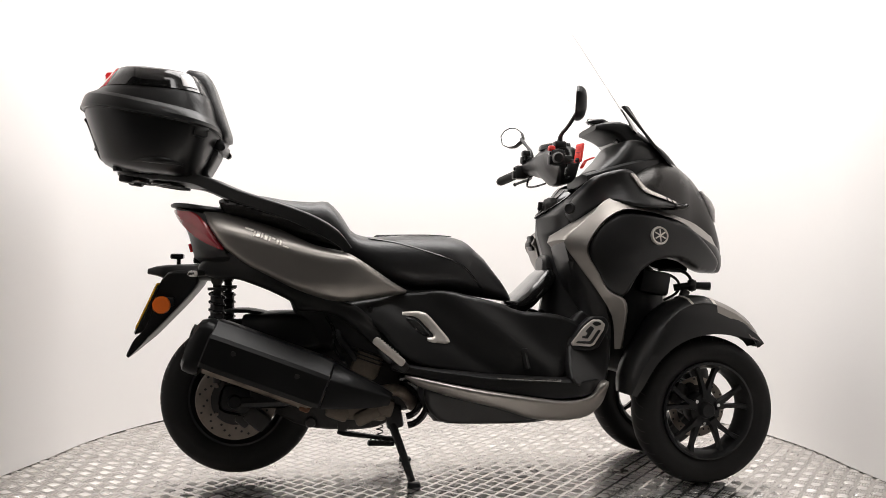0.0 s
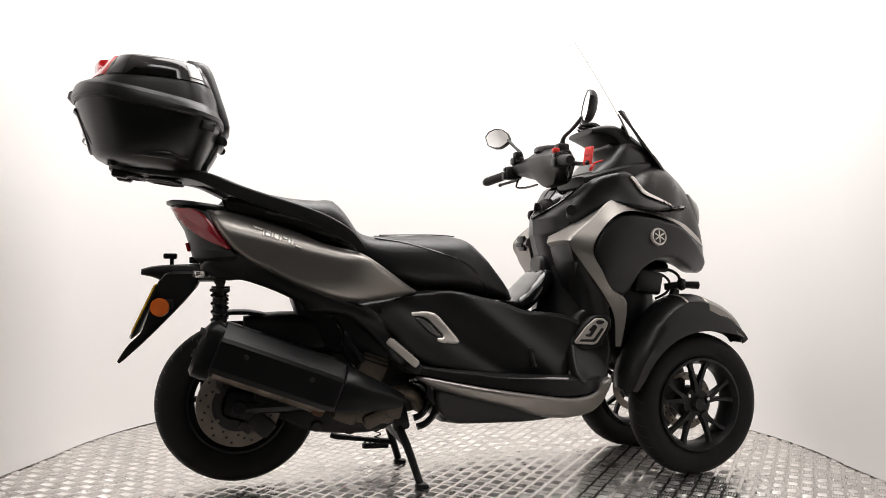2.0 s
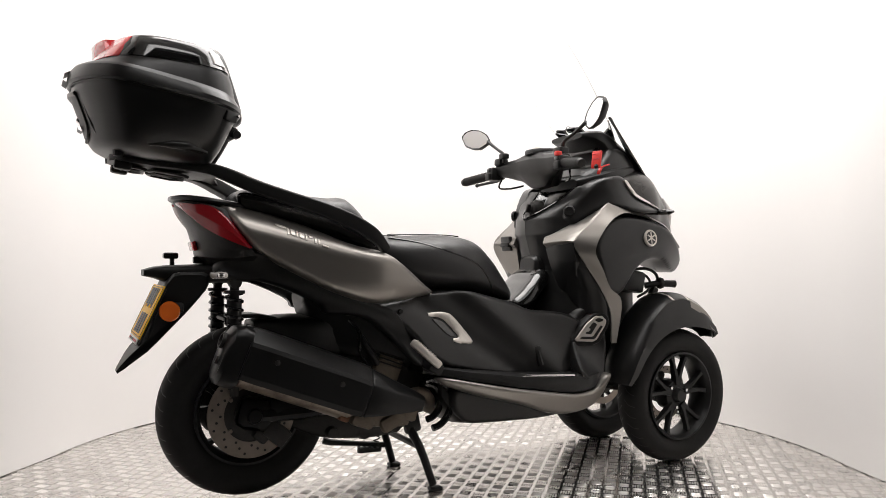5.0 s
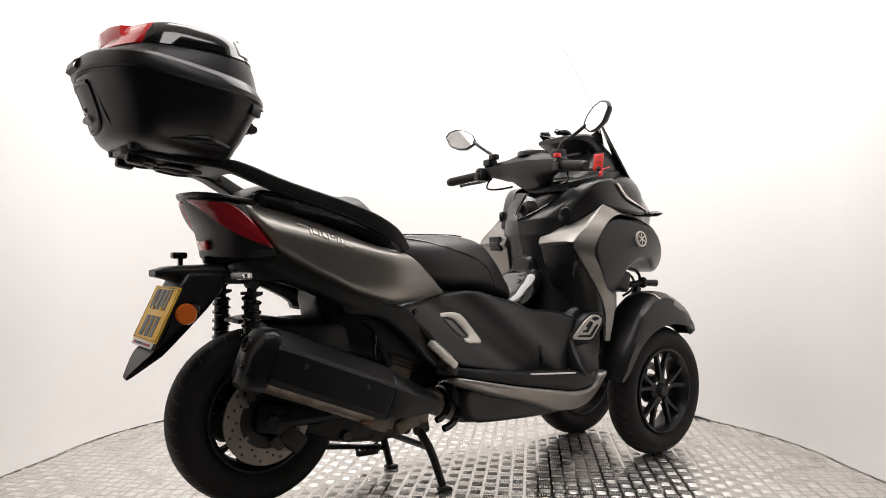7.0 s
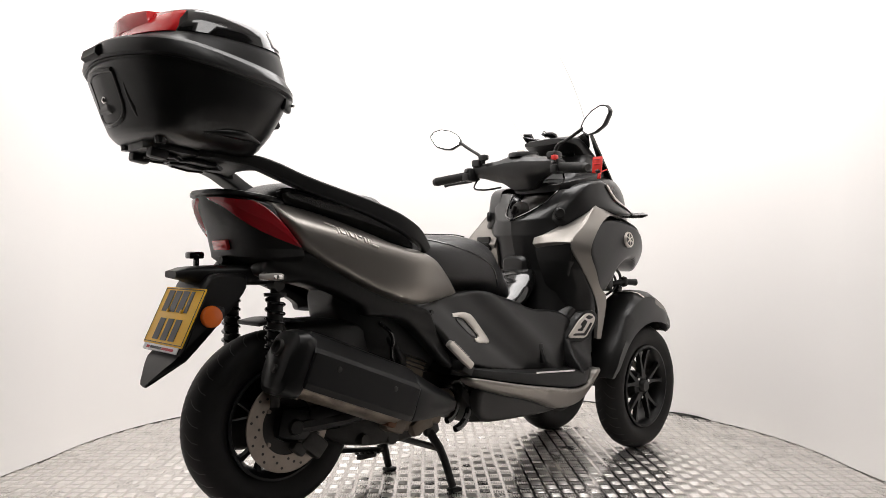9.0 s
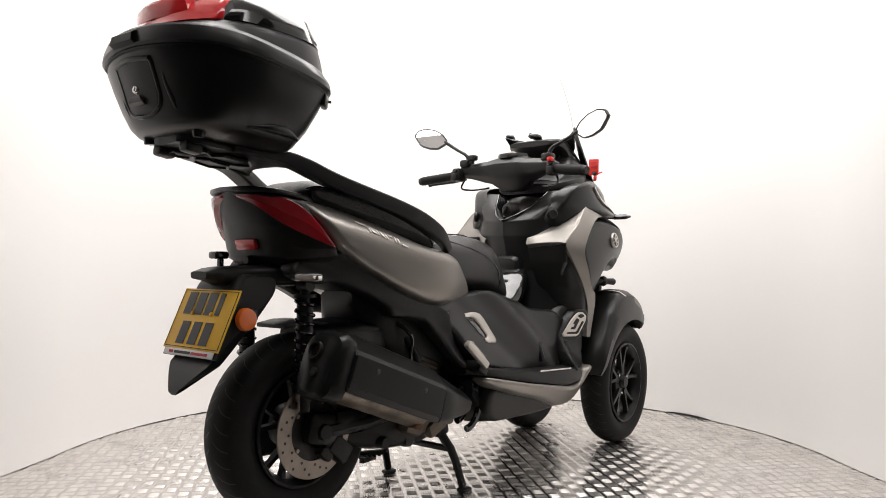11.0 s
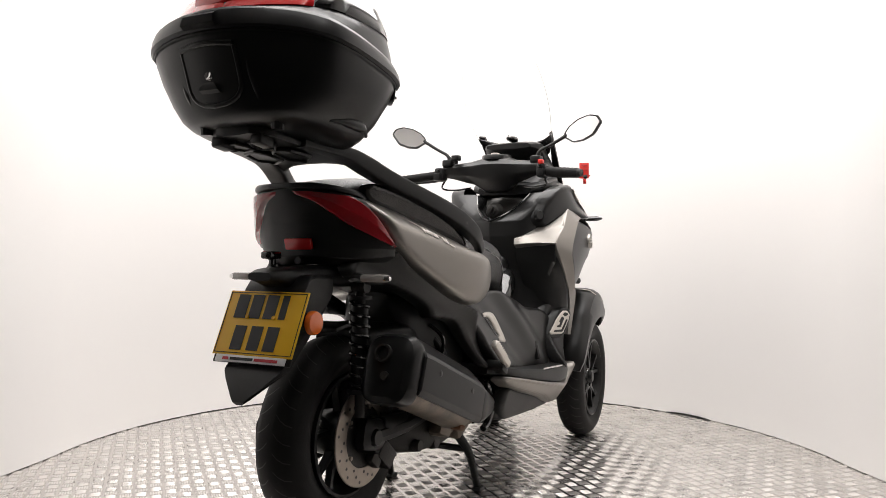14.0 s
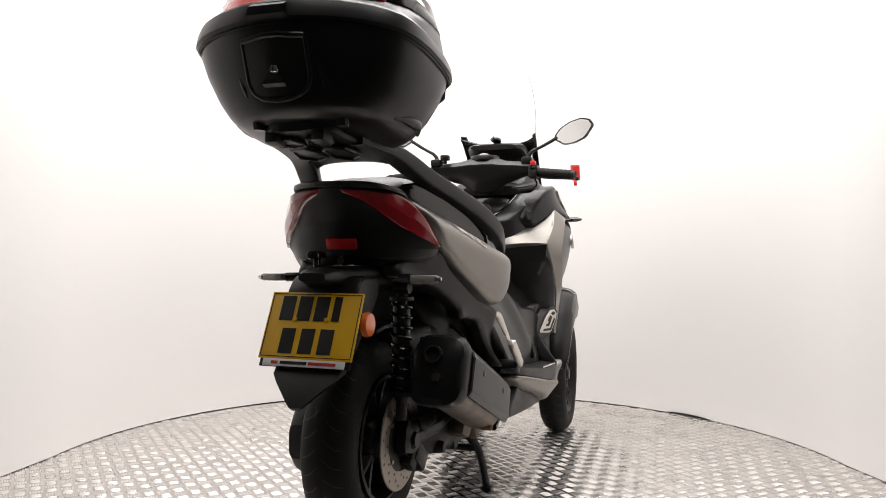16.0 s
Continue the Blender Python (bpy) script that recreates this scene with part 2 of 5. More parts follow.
def build_booth():
    plan = wall_plan()
    bm = bmesh.new()
    rows = []
    for z in (0.004, 2.8):
        inner = [bm.verts.new((x, y, z)) for x, y in plan]
        outer = []
        for x, y in plan:
            d = Vector((x - RING[0], max(0, y - RING[1]))).normalized() * 0.06
            outer.append(bm.verts.new((x + d.x, y + d.y, z)))
        rows.append((inner, outer))
    (i0, o0), (i1, o1) = rows
    for k in range(len(plan) - 1):
        bm.faces.new((i0[k], i0[k + 1], i1[k + 1], i1[k]))
        bm.faces.new((o0[k], o0[k + 1], o1[k + 1], o1[k]))
        bm.faces.new((i0[k], i0[k + 1], o0[k + 1], o0[k]))
        bm.faces.new((i1[k], i1[k + 1], o1[k + 1], o1[k]))
    tagged(link("wall_north", bm, WALL, sharp=30), "white curved photo booth wall behind the turntable", "wall", kind="structure")
    bm = box(0, -3.65, 1.4, 4.0, 0.1, 2.8, 0)
    tagged(link("wall_south", bm, DARK, smooth=False), "dark studio wall opposite the booth opening", "wall", kind="structure")
    for s in (-1, 1):
        bm = box(s * 1.95, -2.6, 1.4, 0.1, 2.2, 2.8, 0)
        tagged(link("wall_west" if s < 0 else "wall_east", bm, DARK, smooth=False), "dark studio side wall", "wall", kind="structure")
    bm = box(0, -0.9, 2.85, 4.0, 5.6, 0.1, 0)
    tagged(link("ceiling", bm, CEIL, smooth=False), "plain white booth ceiling", "ceiling", kind="structure")
    bm = box(0, -0.9, -0.06, 4.0, 5.6, 0.02, 0)
    tagged(link("floor", bm, CAST, smooth=False), "dark floor under the turntable", "floor", kind="structure")


build_booth()


def build_wall_gap():
    """Dark open joint under the wall's lower edge."""
    bm = bmesh.new()
    lo, hi = [], []
    for i in range(13):
        a = radians(32.6 + 10 * i / 12)
        h = 0.002 + 0.008 * math.sin(math.pi * i / 12) ** 0.6
        x, y = RING[0] + (RAD - 0.004) * math.cos(a), RING[1] + (RAD - 0.004) * math.sin(a)
        lo.append(bm.verts.new((x, y, 0.003)))
        hi.append(bm.verts.new((x, y, 0.003 + h)))
    for k in range(12):
        bm.faces.new((lo[k], lo[k + 1], hi[k + 1], hi[k]))
    tagged(link("wall_joint", bm, INK), "dark open joint under the booth wall", "joint", kind="structure")


build_wall_gap()


def build_turntable():
    bm = lathe([(0.0, 0.0), (0.4, 0.0), (0.9, 0.0), (1.655, 0.0), (1.66, -0.004), (1.66, -0.04), (0.0, -0.04)], 128, "z")
    table = link("turntable", bm, PLATE, sharp=20)
    tagged(table, "round turntable covered in worn aluminium tread plate", "turntable")
    # five-bar tread: cells in a chequer, five bars each, turned by a right angle from cell to cell
    pitch, rows, verts, faces = 0.0467, 36, [], []
    rng = random.Random(4)
    ca, sa = math.cos(radians(48)), math.sin(radians(48))
    for i in range(-rows, rows + 1):
        for j in range(-rows, rows + 1):
            cx, cy = i * pitch, j * pitch
            if math.hypot(cx, cy) > 1.62:
                continue
            turn = (i + j) % 2
            for b in range(5):
                o = (b - 2) * 0.0082
                L, W, H = 0.0195, 0.0031, 0.0015 + rng.uniform(-0.0004, 0.0002)
                base = len(verts)
                for (u, v, h) in ((-L, 0, 0), (-L * .6, -W, 0), (L * .6, -W, 0), (L, 0, 0), (L * .6, W, 0), (-L * .6, W, 0),
                                  (-L * .75, 0, H * .8), (-L * .5, -W * .45, H), (L * .5, -W * .45, H), (L * .75, 0, H * .8), (L * .5, W * .45, H), (-L * .5, W * .45, H)):
                    px, py = (cx + u, cy + o + v) if turn == 0 else (cx + o + v, cy + u)
                    verts.append((px * ca - py * sa, px * sa + py * ca, h + 0.0002))
                n = base
                faces += [(n + k, n + (k + 1) % 6, n + 6 + (k + 1) % 6, n + 6 + k) for k in range(6)]
                faces.append((n + 6, n + 7, n + 8, n + 9, n + 10, n + 11))
    me = bpy.data.meshes.new("tread")
    me.from_pydata(verts, [], faces)
    me.materials.append(TREAD)
    for p in me.polygons:
        p.use_smooth = True
    tread = new("tread", me)
    tread.parent = table
    tagged(tread, "raised aluminium tread bars", kind="stuff")
    return table


TABLE = build_turntable()


# ---- the scooter: forward is +x, its right side -y ----
SCOOTER = new("three_wheel_scooter")
tagged(SCOOTER, "dark grey three-wheel scooter with top case, on its centre stand", "scooter")


LEG_Y = spread([(.27, .86, -.17), (.3, .72, -.165), (.45, .58, -.24), (.42, .4, -.265), (.35, .62, -.2), (.5, .48, -.258), (.35, .8, -.225), (.32, .64, -.19)])
COWL_Y = spread([(.36, .96, -.178), (.4, .965, -.2), (.46, 1.06, -.245), (.53, 1.08, -.272), (.59, 1.02, -.284), (.73, .985, -.265), (.65, 1.13, -.215), (.4, .93, -.225)])


def TAIL_Y(x, z):
    """The painted tail side: a leaning upper face, a main face and a front face that turns in, with soft creases."""
    faces = (1.536 - .162 * x - 1.63 * z, .3406 + .278 * x + .143 * z, .084 - .407 * x + .09 * z)
    return .02 * math.log(sum(math.exp(-f / .02) for f in faces)) + 5 * max(0, .715 - z) ** 2


SIDE_Y = spread([(-.35, .6, -.215), (-.19, .66, -.205), (-.05, .5, -.235), (.2, .58, -.2), (.3, .4, -.225), (-.2, .46, -.25), (.05, .65, -.185), (.43, .56, -.235)])
SIDE_BASE = SIDE_Y


def SIDE_Y(x, z):
    """The side cover, with a soft crease that runs down towards the front."""
    off = ((x + .05) * .25 + (z - .67) * .3) / .39
    low = ((x + .2) * .2 + (z - .6) * .3) / .36
    return SIDE_BASE(x, z) - .02 * math.exp(-((off / .05) ** 2)) + .008 * math.exp(-((low / .03) ** 2))


FRONT_Y = spread([(.4, .82, -.31), (.45, .69, -.302), (.52, .93, -.3), (.65, .867, -.318), (.76, .9, -.295), (.86, .826, -.245), (.93, .78, -.185), (.6, .76, -.3), (.55, .68, -.285)])


SEAT = [(-.85, .07, .955, .93), (-.81, .125, .992, .93), (-.72, .15, 1.0, .9), (-.6, .16, .985, .86), (-.52, .16, .982, .83), (-.47, .155, .983, .81),
        (-.43, .16, .945, .79), (-.385, .17, .878, .76), (-.34, .18, .862, .73), (-.25, .195, .863, .69), (-.16, .2, .868, .672), (-.06, .195, .866, .665),
        (.01, .18, .852, .655), (.07, .155, .805, .645), (.13, .13, .735, .635), (.17, .11, .678, .63), (.187, .08, .65, .63)]


def proud(yf, d):
    return lambda x, z: yf(x, z) - d


def build_body():
    S = SCOOTER
    # inner black body under the panels
    part("tail_core", hull([(-.89, .08, .93, .8), (-.86, .12, .93, .775), (-.8, .15, .92, .74), (-.72, .17, .905, .71), (-0.6, .18, .88, .68), (-0.4, .17, .8, .62),
                            (-0.2, .165, .72, .5), (0.0, .16, .66, .42), (0.2, .15, .6, .38), (0.36, .15, .58, .36)]), MATTE, S)
    part("under_fairing", hull([(-.6, .07, .68, .63), (-.57, .1, .69, .55), (-.5, .13, .69, .47), (-.38, .15, .66, .43), (-.25, .15, .58, .4)], e=4), MATTE, S)
    both("side_panel", [(-.896, .943), (-.816, .936), (-.725, .916), (-.652, .89), (-.579, .857), (-.505, .822), (-.4, .802), (-.317, .749), (-.24, .696),
                        (-.185, .668), (-.259, .655), (-.335, .645), (-.395, .639), (-.45, .641), (-.503, .655), (-.577, .682), (-.65, .719), (-.724, .756),
                        (-.775, .79), (-.806, .812), (-.843, .865), (-.876, .922)], TAIL_Y, GREY, S, "gunmetal satin painted tail panel", r=0.02, thick=.02)
    under = spread([(-.82, .8, -.192), (-.88, .76, -.148), (-.82, .72, -.162), (-.7, .745, -.22), (-.7, .69, -.195), (-.5, .66, -.258), (-.5, .61, -.2), (-.3, .5, -.222), (-.42, .635, -.25)])
    both("lower_tail_panel", [(-.82, .8), (-.86, .785), (-.885, .77), (-.9, .752), (-.895, .727), (-.816, .705), (-.771, .712), (-.67, .677),
                              (-.581, .634), (-.573, .606), (-.503, .602), (-.428, .587), (-.333, .511), (-.27, .43), (-.225, .43), (-.235, .48), (-.30, .56),
                              (-.36, .62), (-.42, .64), (-.503, .67), (-.577, .71), (-.65, .745), (-.724, .775), (-.78, .8)], under, MATTE, S,
         r=0.015, thick=.03)
    both("side_cover", [(-.42, .632), (-.335, .646), (-.19, .672), (-.064, .677), (.014, .658), (.134, .629), (.164, .613), (.214, .6), (.275, .598), (.33, .592),
                        (.38, .575), (.43, .545), (.37, .49), (.35, .36), (.144, .375), (-.05, .402), (-.165, .425), (-.235, .47), (-.30, .55)], SIDE_Y, PANEL, S, r=.012,
         thick=.03)
    # foot boards
    part("floorboard", hull([(-.25, .24, .44, .405), (-.2, .275, .43, .397), (-.05, .30, .41, .366), (.1, .31, .393, .338), (.33, .31, .383, .307), (.42, .295, .38, .32),
                             (.47, .26, .385, .345)], e=7), MATTE, S, "matte black footboard")
    strip = spread([(-.2, .38, -.283), (0, .32, -.316), (.3, .3, -.323), (.45, .33, -.3), (-.05, .295, -.275), (.3, .23, -.272)])
    both("lower_trim_panel", [(-.235, .405), (.018, .355), (.18, .33), (.327, .308), (.42, .318), (.455, .368), (.487, .378), (.475, .29), (.43, .243), (.327, .232), (.22, .245),
                              (.1, .288), (.03, .305), (-.06, .326), (-.165, .358)], strip, GREY, S, "gunmetal painted sill panel", r=.013, thick=.04)
    both("sill_side", [(-.15, .36), (-.05, .33), (.04, .312), (.12, .29), (.22, .255), (.3, .24), (.2, .225), (.0, .222), (-.08, .225), (-.13, .27)],
         spread([(-.15, .36, -.262), (0, .31, -.288), (.25, .25, -.276), (-.1, .225, -.225), (.2, .225, -.245)]), MATTE, S, r=.013, thick=.03)
    part("belly_pan", hull([(-.16, .2, .37, .31), (-.11, .22, .36, .225), (-.06, .235, .35, .216), (.13, .25, .32, .222), (.33, .25, .3, .235), (.44, .22, .33, .25)], e=5), MATTE, S)
    # seat
    part("seat", hull(SEAT, step=.02, n=36, e=2.9), VINYL, S, "black vinyl two-step seat")
    # front body
    part("nose", hull([(.43, .13, 1.0, .45), (.46, .17, 1.05, .44), (.5, .215, 1.09, .5), (.6, .25, 1.125, .66), (.7, .24, 1.16, .78), (.78, .215, 1.16, .8),
                       (.85, .17, 1.122, .8), (.91, .14, 1.063, .79), (.96, .11, .972, .775), (.995, .08, .89, .755), (1.02, .04, .822, .74)], step=.025, n=32, e=2.6),
         NOSE, S, "dark gunmetal painted nose")
    part("chin", hull([(.6, .24, .93, .68), (.7, .235, .93, .785), (.8, .21, .925, .795), (.88, .175, .905, .785), (.94, .14, .88, .77), (.985, .1, .85, .745), (1.015, .055, .82, .734),
                       (1.028, .02, .8, .74)], step=.025, n=32, e=2.6), PANEL, S, "satin black chin panel")
    both("front_panel", [(.395, .815), (.443, .908), (.523, .952), (.624, .944), (.76, .915), (.88, .83), (.95, .78), (.94, .735), (.86, .745), (.767, .786), (.706, .795),
                         (.644, .781), (.594, .746), (.56, .67), (.534, .65), (.463, .678)], FRONT_Y, PANEL, S, "satin black front side panel", r=.014, thick=.06)
    for s in (-1, 1):
        skin("shoulder_panel", sheet([[(.9, .19, .872), (.81, .24, .916), (.73, .26, .942), (.66, .268, .96), (.58, .268, .984), (.488, .272, .996), (.405, .282, .925), (.33, .276, .85), (.372, .286, .77), (.44, .29, .68), (.498, .278, .59), (.512, .266, .478)],
                                      [(.905, .212, .838), (.825, .262, .872), (.745, .296, .914), (.67, .306, .938), (.6, .309, .953), (.522, .312, .955), (.446, .322, .91), (.392, .322, .82), (.432, .317, .745), (.472, .308, .682), (.54, .289, .63), (.53, .272, .478)]],
                                     s, (.02, .03, 0)), GREY, S, "gunmetal satin painted shoulder panel")
        skin("knee_panel", sheet([[(.345, .1, .884), (.39, .15, .92), (.44, .21, .958), (.488, .272, .996)], [(.325, .1, .868), (.348, .16, .888), (.378, .23, .91), (.405, .281, .925)],
                                  [(.317, .102, .845), (.318, .17, .85), (.322, .24, .852), (.33, .275, .85)], [(.342, .11, .818), (.346, .175, .817), (.354, .245, .814), (.366, .281, .81)]], s, (.02, .0, 0)),
             GREY, S, "gunmetal painted knee panel facing the rider")
        # lower part of the grey knee surface: black stands in for its dark reflections
        skin("knee_flank", sheet([[(.34, .11, .822), (.344, .175, .82), (.352, .245, .817), (.364, .28, .813)], [(.35, .12, .76), (.352, .18, .755), (.366, .25, .75), (.392, .282, .745)],
                                  [(.375, .15, .69), (.385, .2, .68), (.41, .255, .67), (.445, .284, .66)], [(.4, .18, .62), (.415, .22, .6), (.44, .255, .58), (.47, .272, .57)]], s, (.02, 0, 0)), PANEL, S)
        # inner shield facing the rider, open in a V under the handlebar
        skin("inner_shield", sheet([[(.455, .118, 1.062), (.448, .15, 1.066), (.452, .19, 1.066), (.5, .215, 1.07)], [(.385, .086, 1.0), (.388, .13, 1.005), (.4, .178, 1.006), (.45, .2, 1.01)],
                                    [(.302, .0, .938), (.318, .06, .94), (.345, .125, .945), (.395, .18, .95)], [(.306, 0, .88), (.314, .06, .88), (.336, .12, .885), (.37, .17, .89)],
                                    [(.326, 0, .81), (.333, .06, .81), (.352, .11, .81), (.4, .2, .81)], [(.345, 0, .745), (.35, .06, .745), (.366, .11, .74), (.41, .22, .72)],
                                    [(.335, 0, .68), (.35, .08, .67), (.378, .14, .65), (.43, .24, .6)], [(.32, 0, .6), (.34, .1, .58), (.39, .18, .55), (.44, .25, .5)]], s, (.02, 0, 0)), PANEL, S)
        skin("shield_recess", sheet([[(.304, 0, .942), (.335, .048, .963), (.387, .083, .999), (.456, .114, 1.058)], [(.37, 0, .945), (.4, .045, .966), (.435, .07, 1.0), (.475, .09, 1.055)],
                                     [(.44, 0, .98), (.455, .04, 1.0), (.47, .05, 1.02), (.5, .06, 1.06)]], s, (.01, 0, 0)), GLOSS, S)
        skin("wing_face", sheet([[(.326, .1, .85), (.326, .17, .848), (.33, .27, .845)], [(.343, .105, .78), (.343, .18, .778), (.352, .262, .775)], [(.366, .12, .7), (.37, .16, .7), (.385, .22, .7)],
                                 [(.385, .135, .65), (.39, .15, .65), (.4, .18, .65)]], s, (.02, 0, 0)), GREY if s > 0 else PANEL, S, "painted face of the inner wing" if s > 0 else "")
        part("recess_edge", tube([(.3, 0, .941), (.312, s * .03, .953), (.335, s * .055, .968), (.385, s * .089, 1.003), (.45, s * .12, 1.06)], .0042, 8, rounded=1), GLOSS, S)
    both("leg_shield", [(.41, .61), (.45, .612), (.475, .58), (.505, .48), (.49, .37), (.46, .35), (.34, .36), (.355, .492), (.37, .56)], LEG_Y, PANEL, S, r=.01, thick=.05)
    both("cowl_panel", [(.365, .945), (.39, 1.0), (.44, 1.065), (.47, 1.085), (.555, 1.105), (.595, 1.09), (.63, 1.035), (.745, .995), (.765, .97), (.6, .96), (.49, .985), (.42, .94),
                        (.385, .91)], COWL_Y, PANEL, S, r=.012, thick=.05)
    part("screen_cowl", hull([(.5, .13, 1.12, 1.05), (.55, .155, 1.17, 1.05), (.61, .158, 1.245, 1.05), (.67, .152, 1.25, 1.05), (.75, .135, 1.195, 1.05), (.83, .1, 1.13, 1.04)], e=3.2, step=.02), PANEL, S)
    part("dash_cowl", hull([(.5, .1, 1.284, 1.262), (.54, .125, 1.296, 1.25), (.6, .132, 1.3, 1.21), (.64, .135, 1.285, 1.13), (.67, .14, 1.262, 1.1), (.75, .13, 1.21, 1.08), (.85, .08, 1.125, 1.05)], e=3.5),
         MATTE, S, "matte black instrument cowl")


build_body()


def tyre_profile(r, w, inner):
    h = w / 2
    return [(inner, -h * .6), (inner + (r - inner) * .35, -h * .98), (inner + (r - inner) * .62, -h), (r - .018, -h * .8), (r - .006, -h * .5), (r - .001, -h * .2), (r, 0),
            (r - .001, h * .2), (r - .006, h * .5), (r - .018, h * .8), (inner + (r - inner) * .62, h), (inner + (r - inner) * .35, h * .98), (inner, h * .6)]


def build_wheel(name, cx, cy, cz, r, w, rim, spokes, steer=0.0, out=-1):
    wheel = new(name)
    wheel.parent = SCOOTER
    wheel.matrix_basis = pose(cx, cy, cz, 0, 0, steer)
    part("tyre", lathe(tyre_profile(r, w, rim - .004), 72), RUBBER, wheel, "black rubber road tyre")
    grooves = bmesh.new()
    for i in range(36):
        for sd in (-1, 1):
            a = 2 * math.pi * (i + (.5 if sd > 0 else 0)) / 36
            pts = [(a, .12), (a + .05, .3), (a + .085, .52), (a + .1, .74)]
            rr = lambda f: float(np.interp(f, [0, .2, .5, .8, 1], [r, r - .001, r - .006, r - .018, r - .03])) + .0006
            q = [[(rr(f) * math.cos(g + e), sd * f * w / 2, rr(f) * math.sin(g + e)) for g, f in pts] for e in (-.006, .006)]
            va, vb = [grooves.verts.new(p) for p in q[0]], [grooves.verts.new(p) for p in q[1]]
            for k in range(3):
                grooves.faces.new((va[k], va[k + 1], vb[k + 1], vb[k]))
    tagged(part("tread_groove", grooves, INK, wheel), "dark tread grooves", kind="stuff")
    h = w * .4
    part("rim", lathe([(rim - .004, -h - .006), (rim + .004, -h - .004), (rim + .003, -h + .008), (rim - .011, -h * .5), (rim - .012, h * .5), (rim + .003, h - .008),
                       (rim + .004, h + .004), (rim - .004, h + .006), (rim - .011, h - .006), (rim - .02, h * .5), (rim - .02, -h * .5), (rim - .011, -h + .006)], 72, closed=True),
         RIM, wheel, "satin black alloy rim")
    part("hub", lathe([(0, out * .05), (.022, out * .05), (.026, out * .044), (.03, out * .03), (.055, out * .026), (.06, out * .015), (.058, -out * .03), (0, -out * .03)], 32), RIM, wheel)
    for i in range(spokes):
        a = 2 * math.pi * i / spokes + 0.3
        for d in (-.25, .25):
            # flat tapered arm, forked from the hub to the rim
            rings = []
            for f, w, h in ((0, .013, .016), (.3, .0095, .0125), (.8, .0075, .0095), (1, .0115, .011)):
                ang, rad = a + d * (.3 + .7 * f), .04 + (rim - .054) * f
                c = Vector((rad * math.cos(ang), out * (.02 + .008 * f), rad * math.sin(ang)))
                t = Vector((-math.sin(ang), 0, math.cos(ang)))
                rings.append([c + t * (w * p) + Vector((0, out * h * q, 0)) for p, q in ((-1, -.8), (-.75, 1), (.75, 1), (1, -.8))])
            part("spoke", loft(rings), RIM, wheel, sharp=25)
    return wheel


FRONT_R = build_wheel("front_wheel", .85, -.225, .26, .26, .12, .166, 5, 3, -1)
FRONT_L = build_wheel("front_wheel", .85, .225, .26, .26, .12, .166, 5, 3, 1)
REAR = build_wheel("rear_wheel", -.772, 0, .296, .27, .145, .164, 5, 0, -1)
part("hub_flange", lathe([(.0, -.045), (.05, -.045), (.062, -.03), (.065, .0), (.062, .03), (0, .03)], 40), RIM, REAR)


